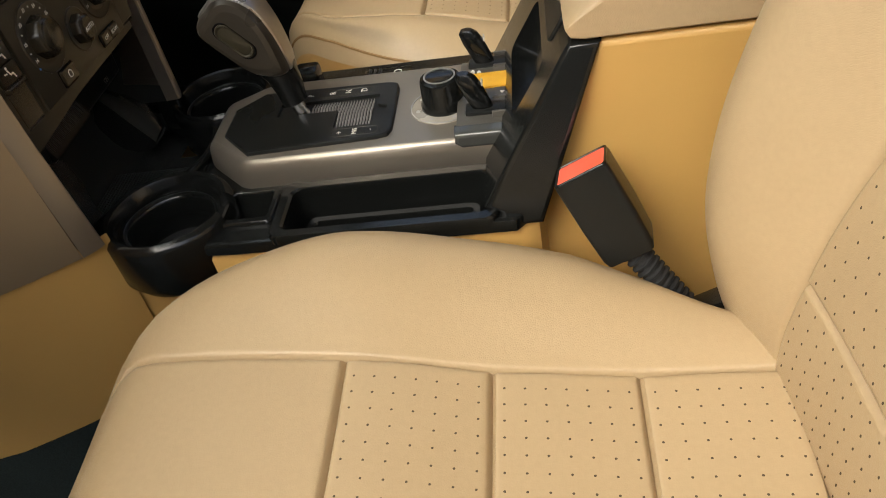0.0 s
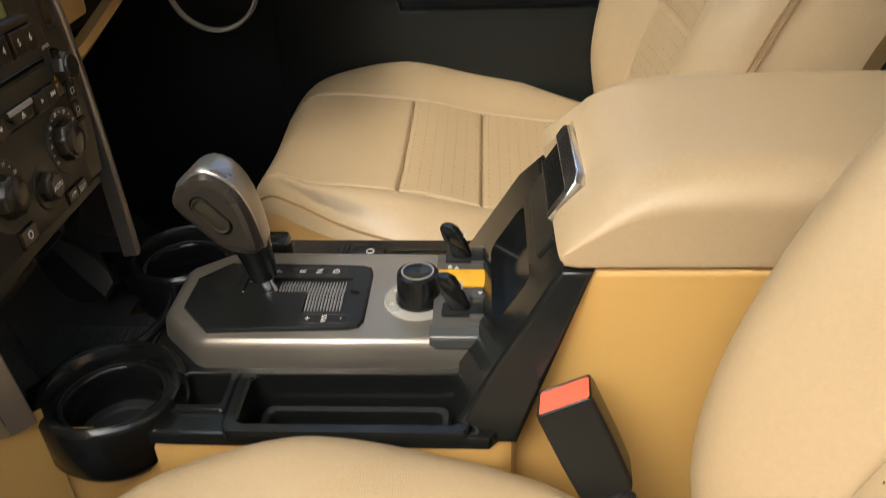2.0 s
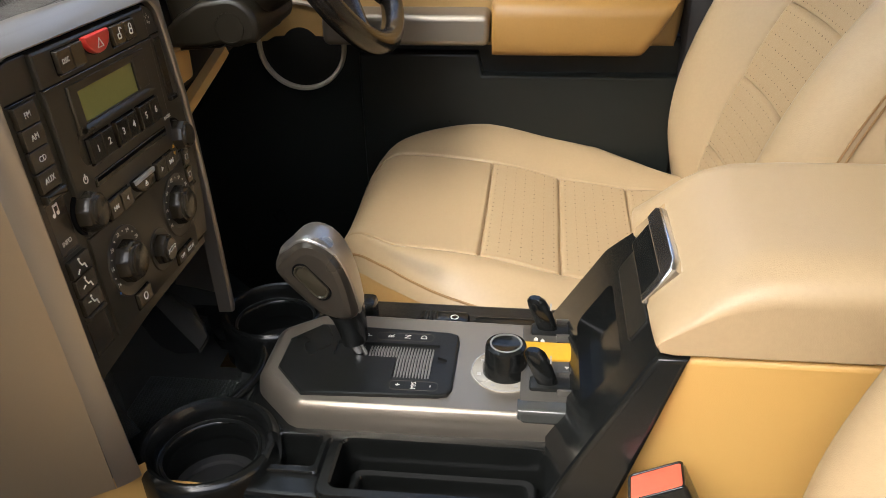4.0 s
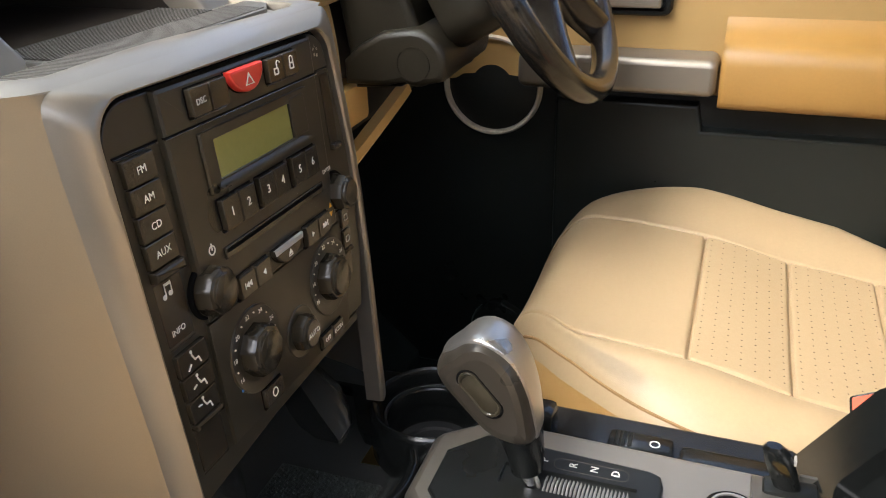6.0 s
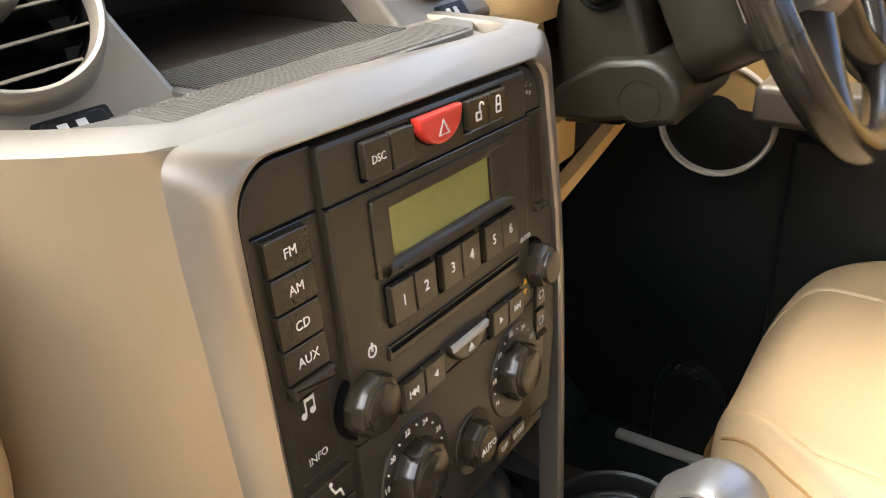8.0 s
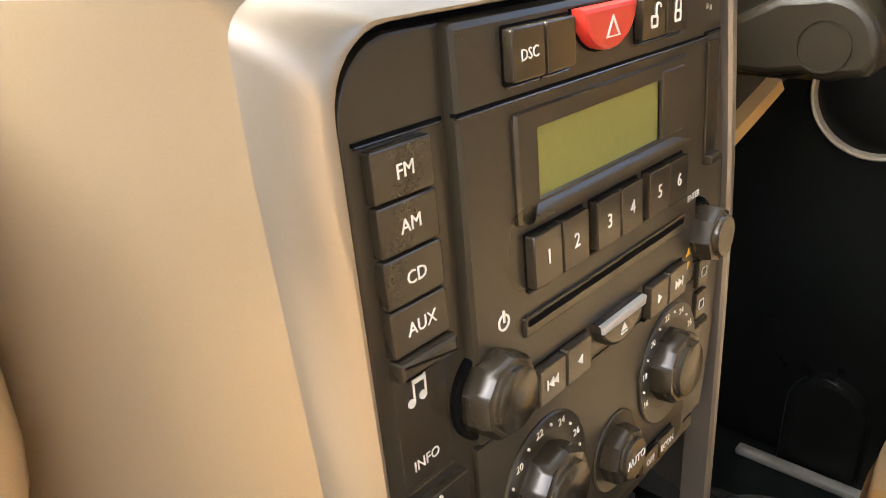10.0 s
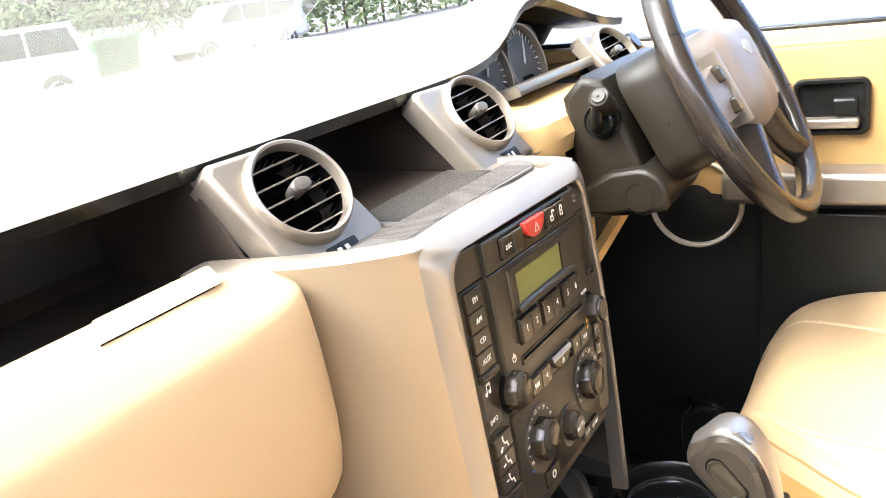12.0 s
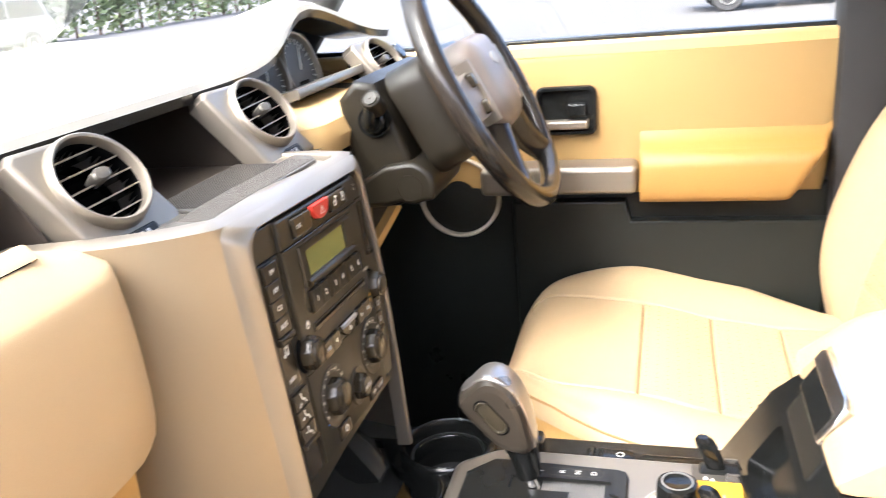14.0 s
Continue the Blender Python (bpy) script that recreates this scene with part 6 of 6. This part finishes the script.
loft(bm, [[(u * k, (v - 0.01) * k + 0.01, w) for u, v in rr(-0.082, -0.070, 0.082, 0.075, (0.055, 0.055, 0.03, 0.03), 8)] for w, k in ((-0.04, 0.95), (-0.012, 1.0), (0.010, 0.97), (0.022, 0.85), (0.028, 0.6), (0.030, 0.2))], close_u=True, cap=True)
COVER = mat("grey_brown_cover", (0.135, 0.113, 0.096), 0.40, grain=0.25, scale=200)
part("airbag_cover", bm, COVER, wheel, "grey-brown airbag cover")
for sg in (1, -1):
    bm = B()
    loft(bm, [[(sg * (0.070 + 0.098 * k), v * (1 - 0.35 * k) - 0.012 * k, w - 0.012 * k) for v, w in ((-0.035, -0.010), (0.038, -0.010), (0.038, 0.012), (0.0, 0.016), (-0.035, 0.012))] for k in (0, 0.35, 0.7, 1.0)], close_u=True, cap=True)
    part("spoke", bm, COVER, wheel, "grey-brown spoke")
    bm = B()
    prism(bm, [(sg * 0.086, -0.048), (sg * 0.092, -0.048), (sg * 0.096, 0.045), (sg * 0.088, 0.045)], -0.005, 0.019, 0.002)
    part("spoke_trim", bm, SILVER, wheel, "silver spoke trim")
    for v in (0.018, -0.022):
        bm = B()
        prism(bm, rr(min(sg * 0.099, sg * 0.111), v - 0.010, max(sg * 0.099, sg * 0.111), v + 0.010, 0.004), 0.0, 0.017, 0.002)
        part("control_key", bm, BUTTON, wheel, "dark control key")
    bm = B()
    tube(bm, [(sg * 0.05, -0.05, -0.008), (sg * 0.080, -0.105, -0.008), (sg * 0.112, -0.142, -0.002)], [0.026, 0.023, 0.021], n=14, squash=0.6)
    part("lower_spoke", bm, WHEEL_LEATHER, wheel, "black lower spoke")
bm = B()
lathe(bm, [(0.010, 0.028), (0.010, 0.0312), (0.001, 0.0316)], m=Matrix.Translation((0, 0.028, 0)) @ Matrix.Diagonal((1.5, 1, 1, 1)), n=28, cap=False)
part("emblem", bm, GREYPRINT, wheel, "plain oval emblem")

SHROUD = mat("grey_black_shroud", (0.0085, 0.0072, 0.0045), 0.34, spec=0.27, grain=0.25, scale=220, vary=0.12)
# steering column
col = thing("steering_column", "dark column shroud with the ignition lock", "steering column", axes(WC_, WU, WV, WN))
bm = B()
loft(bm, [[(u * k, v * k, w) for u, v in rr(-0.122, -0.073, 0.122, 0.085, 0.034, 8)] for w, k in ((-0.028, 0.88), (-0.034, 0.96), (-0.042, 1.0), (-0.088, 1.03), (-0.093, 1.01), (-0.095, 0.95))], close_u=True, cap=True)
part("switch_drum", bm, SHROUD, col, "dark drum behind the wheel")
INV = col.matrix_world.inverted()
CM = INV @ XZ
bm = B()
prism(bm, [(-0.425, 1.066), (-0.372, 1.070), (-0.354, 1.080), (-0.344, 1.125), (-0.374, 1.212), (-0.392, 1.243), (-0.42, 1.248), (-0.446, 1.222)], -1.33, -1.058, 0.010, m=CM, seg=4)
part("shroud", bm, SHROUD, col, "dark plastic shroud")
bm = B()
prism(bm, arc(-0.350, 1.100, 0.036, -30, 105, 18) + [(-0.385, 1.131), (-0.412, 1.116), (-0.430, 1.100), (-0.430, 1.074), (-0.385, 1.074)] + arc(-0.348, 1.099, 0.024, 235, 300, 6), -1.20, -1.046, 0.007, m=CM, seg=3)
part("adjuster_boss", bm, SHROUD, col, "rounded boss under the column")
bm = B()
lathe(bm, [(0.0185, 0.0), (0.0185, 0.0012), (0.0172, 0.0012), (0.0172, 0.0004), (0.001, 0.0006)], m=CM @ axes((-0.350, 1.100, -1.0462), (1, 0, 0), (0, 1, 0), (0, 0, 1)), n=36, cap=False)
part("boss_cap", bm, SHROUD, col, "round cap on the boss")
bm = B()
tube(bm, [INV @ Vector(p) for p in ((-0.345, 1.12, 1.085), (-0.335, 1.15, 1.081), (-0.328, 1.168, 1.080))], [0.010, 0.009, 0.006], n=10)
part("adjuster_lever", bm, SHROUD, col, "short adjuster lever")
KO = CM @ axes((-0.394, 1.193, -1.058), (1, 0, 0), (0, 1, 0), (0, 0, 1))
bm = B()
lathe(bm, [(0.0235, -0.004), (0.0235, 0.003), (0.0215, 0.0055), (0.0195, 0.003), (0.0175, 0.003), (0.0165, 0.009), (0.014, 0.011), (0.001, 0.011)], m=KO, n=36, cap=False)
part("ignition_lock", bm, BLACK, col, "black ignition lock")
bm = B()
loft(bm, [[KO @ Vector((0.0 + s_ * 0.25 + 0.0065 * k * math.cos(t), s_ + 0.004 * k * math.sin(t) * 0.5, w + 0.0055 * k * math.sin(t))) for t in [2 * math.pi * i / 16 for i in range(16)]] for s_, w, k in ((-0.012, 0.010, 0.8), (-0.006, 0.018, 1.1), (0.006, 0.024, 1.2), (0.022, 0.028, 1.2), (0.028, 0.030, 1.1))], close_u=True, cap=True)
key = part("key", bm, BLACK, col, "black car key in the lock")
bm = B()
lathe(bm, [(0.0125, -0.030), (0.0135, -0.026), (0.0135, -0.002), (0.0120, 0.0), (0.0100, -0.001), (0.0085, -0.001), (0.0080, 0.001), (0.001, 0.001)], m=KO @ axes((0.010, 0.036, 0.034), (1, 0, 0), (0, 0.8, -0.6), (0, 0.6, 0.8)), n=28, cap=False)
part("key_head", bm, SHROUD, key, "round ended key head")
bm = B()
box(bm, (-0.1235, -0.006, -0.070), (-0.1205, -0.002, -0.060))
part("drum_slot", bm, BLACK, col)
bm = B()
tube(bm, [(0.10, 0.03, -0.062), (0.15, 0.04, -0.055), (0.235, 0.05, -0.045)], [0.010, 0.008, 0.0105], n=12)
part("stalk", bm, BLACK, col, "black control stalk")

# instrument cluster
clus = thing("instrument_cluster", "instrument cluster with silver ringed dials", "instrument cluster", axes((-0.585, 1.165, 1.245), (0, 1, 0), (-0.25, 0, 0.968), (0.968, 0, 0.25)))
bm = B()
prism(bm, rr(-0.10, -0.07, 0.17, 0.058, 0.03), -0.05, 0.0, 0.004)
part("dial_panel", bm, PANEL, clus, "dark dial panel")
FACE = mat("grey_dial_face", (0.035, 0.033, 0.030), 0.6, vary=0.05)
for u in (-0.035, 0.088):
    bm = B()
    lathe(bm, [(0.001, 0.001), (0.056, 0.001), (0.057, 0.0)], m=Matrix.Translation((u, 0, 0)), n=48, cap=False)
    face = part("dial_face", bm, FACE, clus, "dark grey dial face")
    bm = B()
    lathe(bm, [(0.062, 0.0), (0.062, 0.007), (0.060, 0.011), (0.0575, 0.010), (0.056, 0.001)], m=Matrix.Translation((u, 0, 0)), n=48, cap=False)
    part("dial_ring", bm, SILVER, clus, "silver dial ring")
    for i in range(25):
        a = radians(-130 + 260 * i / 24)
        c, s_ = math.sin(a), math.cos(a)
        bm = B()
        tube(bm, [(u + (0.046 if i % 2 else 0.043) * c, (0.046 if i % 2 else 0.043) * s_, 0.0018), (u + 0.053 * c, 0.053 * s_, 0.0018)], 0.0007 if i % 2 else 0.0011, n=4)
        part("dial_mark", bm, WHITE, face)
    bm = B()
    tube(bm, [(u, 0, 0.004), (u + 0.020, 0.040, 0.004)], [0.0018, 0.0008], n=5)
    part("needle", bm, WHITE, face, "white needle")
    bm = B()
    prism(bm, rr(u - 0.018, -0.042, u + 0.018, -0.018, 0.002), 0.0, 0.0022)
    part("dial_window", bm, BLACK, face, "small dark display window")
bm = B()
prism(bm, [(-0.112, -0.038), (0.155, -0.038), (0.155, -0.024), (-0.112, -0.024)], -0.02, 0.082, 0.004)
part("silver_strip", bm, SILVER, clus, "silver strip under the cluster")
vent(1.378, -0.060, -0.050)

lsw = thing("light_switch", "black round light switch beside the outer vent", "light switch", axes((-0.495, 1.478, 1.235), (0, 1, 0), PODV, PODN))
part("switch_bezel", lathe(B(), [(0.024, -0.03), (0.024, 0.002), (0.022, 0.004), (0.018, 0.002)], n=32, cap=False), SILVER, lsw, "silver bezel")
part("switch_knob", lathe(B(), [(0.0175, 0.0), (0.0170, 0.014), (0.015, 0.017), (0.001, 0.017)], n=28, cap=False), BLACK, lsw, "black knob")

# ---- parked cars and greenery beyond the windscreen ----
CARWHITE = mat("white_car_paint", (0.30, 0.30, 0.295), 0.3, coat=0.6, vary=0.02)
CARGLASS = mat("dark_car_glass", (0.03, 0.035, 0.04), 0.1, vary=0.05)
TYRE = mat("tyre_rubber", (0.02, 0.02, 0.02), 0.8)


def parked_car(label, x, y, yaw, body=CARWHITE, base=2.75, group="parked cars"):
    th = thing("parked_car", label, "car", Matrix.Translation((x, y, GROUND_Z)) @ Matrix.Rotation(radians(yaw), 4, "Z"), group=group)
    h = base / 2
    prof = [(-h - 0.85, 0.45), (-h - 0.90, 0.70), (-h - 0.80, 1.00), (-h + 0.25, 1.10), (-h + 0.95, 1.72), (h + 0.55, 1.76), (h + 0.80, 1.15), (h + 0.90, 0.95), (h + 0.88, 0.45), (h + 0.45, 0.35), (-h - 0.45, 0.35)]
    bm = B()
    prism(bm, prof, -0.90, 0.90, 0.10, m=axes((0, 0, 0), (1, 0, 0), (0, 0, 1), (0, -1, 0)), seg=3)
    part("body", bm, body, th, "smooth painted body")
    for sg in (1, -1):
        for u0, u1, v0, v1 in ((-h + 0.55, -h + 1.35, -h + 1.0, -h + 1.35), (-h + 1.42, -h + 2.30, -h + 1.42, -h + 2.30), (-h + 2.37, h + 0.60, -h + 2.37, h + 0.45)):
            bm = B()
            prism(bm, [(u0, 1.14), (u1, 1.14), (v1, 1.64), (v0, 1.64)], 0.885, 0.905, 0.004, m=axes((0, 0, 0), (1, 0, 0), (0, 0, 1), (0, -sg, 0)))
            part("side_window", bm, CARGLASS, th, "dark side window")
        for u in (-h, h):
            bm = B()
            lathe(bm, [(0.20, -0.10), (0.33, -0.11), (0.36, -0.08), (0.36, 0.08), (0.33, 0.11), (0.21, 0.10)], m=axes((u, -sg * 0.81, 0.36), (1, 0, 0), (0, 0, 1), (0, -sg, 0)), n=28, cap=True)
            ty = part("wheel", bm, TYRE, th, "black tyred wheel")
            bm = B()
            lathe(bm, [(0.22, 0.0), (0.22, 0.115), (0.19, 0.118), (0.17, 0.09), (0.06, 0.10), (0.001, 0.11)], m=axes((u, -sg * 0.81, 0.36), (1, 0, 0), (0, 0, 1), (0, -sg, 0)), n=24, cap=False)
            part("rim", bm, STEEL, ty, "silver rim")
    return th


parked_car("white parked car on the far side of the yard", -17.6, 10.4, 62)
parked_car("white parked off-roader beside a green bin", -20.0, 20.6, 76, base=3.0)
parked_car("white parked car seen through the driver's window", 2.6, 21.0, 4)
gbin = thing("waste_bin", "green plastic waste bin between parked cars", "bin", Matrix.Translation((-19.6, 15.2, GROUND_Z)))
GREEN = mat("green_bin_plastic", (0.03, 0.085, 0.035), 0.5)
part("bin_body", loft(B(), [[(x * k, y * k, z) for x, y in rr(-0.6, -0.75, 0.6, 0.75, 0.08)] for z, k in ((0.05, 0.85), (1.15, 1.0))], close_u=True, cap=True), GREEN, gbin)
part("bin_lid", loft(B(), [[(x * k, y * k, z) for x, y in rr(-0.62, -0.78, 0.62, 0.78, 0.08)] for z, k in ((1.15, 1.0), (1.22, 1.0), (1.32, 0.8))], close_u=True, cap=True), GREEN, gbin, "domed green lid")
rng = random.Random(4)
BARK = mat("bark", (0.10, 0.07, 0.05), 0.9)
LEAF = mat("sunlit_leaf", (0.075, 0.10, 0.035), 0.7, vary=0.4)


def shrub(label, x, y, length, h, yaw, n):
    th = thing("hedge", label, "hedge", Matrix.Translation((x, y, GROUND_Z)) @ Matrix.Rotation(radians(yaw), 4, "Z"))
    bm = B()
    for i in range(n):
        u = rng.uniform(-length / 2, length / 2)
        top = h * (0.75 + 0.25 * math.sin(u * 0.9) * math.sin(u * 2.3 + 1))
        z = top * rng.random() ** 0.6
        q = rng.uniform(-0.9, 0.9) * (1 - 0.4 * z / h)
        c, a, b = Vector((u, q, z)), Vector((rng.gauss(0, 1), rng.gauss(0, 1), rng.gauss(0, 1))).normalized(), None
        b = a.orthogonal().normalized()
        s_ = rng.uniform(0.10, 0.26)
        bm.faces.new([bm.verts.new(p) for p in (c - a * s_, c + b * s_ * 0.5, c + a * s_, c - b * s_ * 0.5)])
    tagged(part("foliage", bm, LEAF, th, "small green leaves"), kind="stuff")
    for k in range(int(length / 1.5)):
        bm = B()
        u = -length / 2 + 1.5 * (k + 0.5)
        tube(bm, [(u, 0, 0), (u + 0.1, 0.05, h * 0.4), (u - 0.1, 0, h * 0.8)], [0.07, 0.05, 0.02], n=6)
        part("stem", bm, BARK, th)


shrub("tall green hedge behind the parked cars", -23, 35, 22, 3.2, 90, 5200)
shrub("long green hedge at the end of the yard", -36, 16, 36, 4.2, 75, 6500)
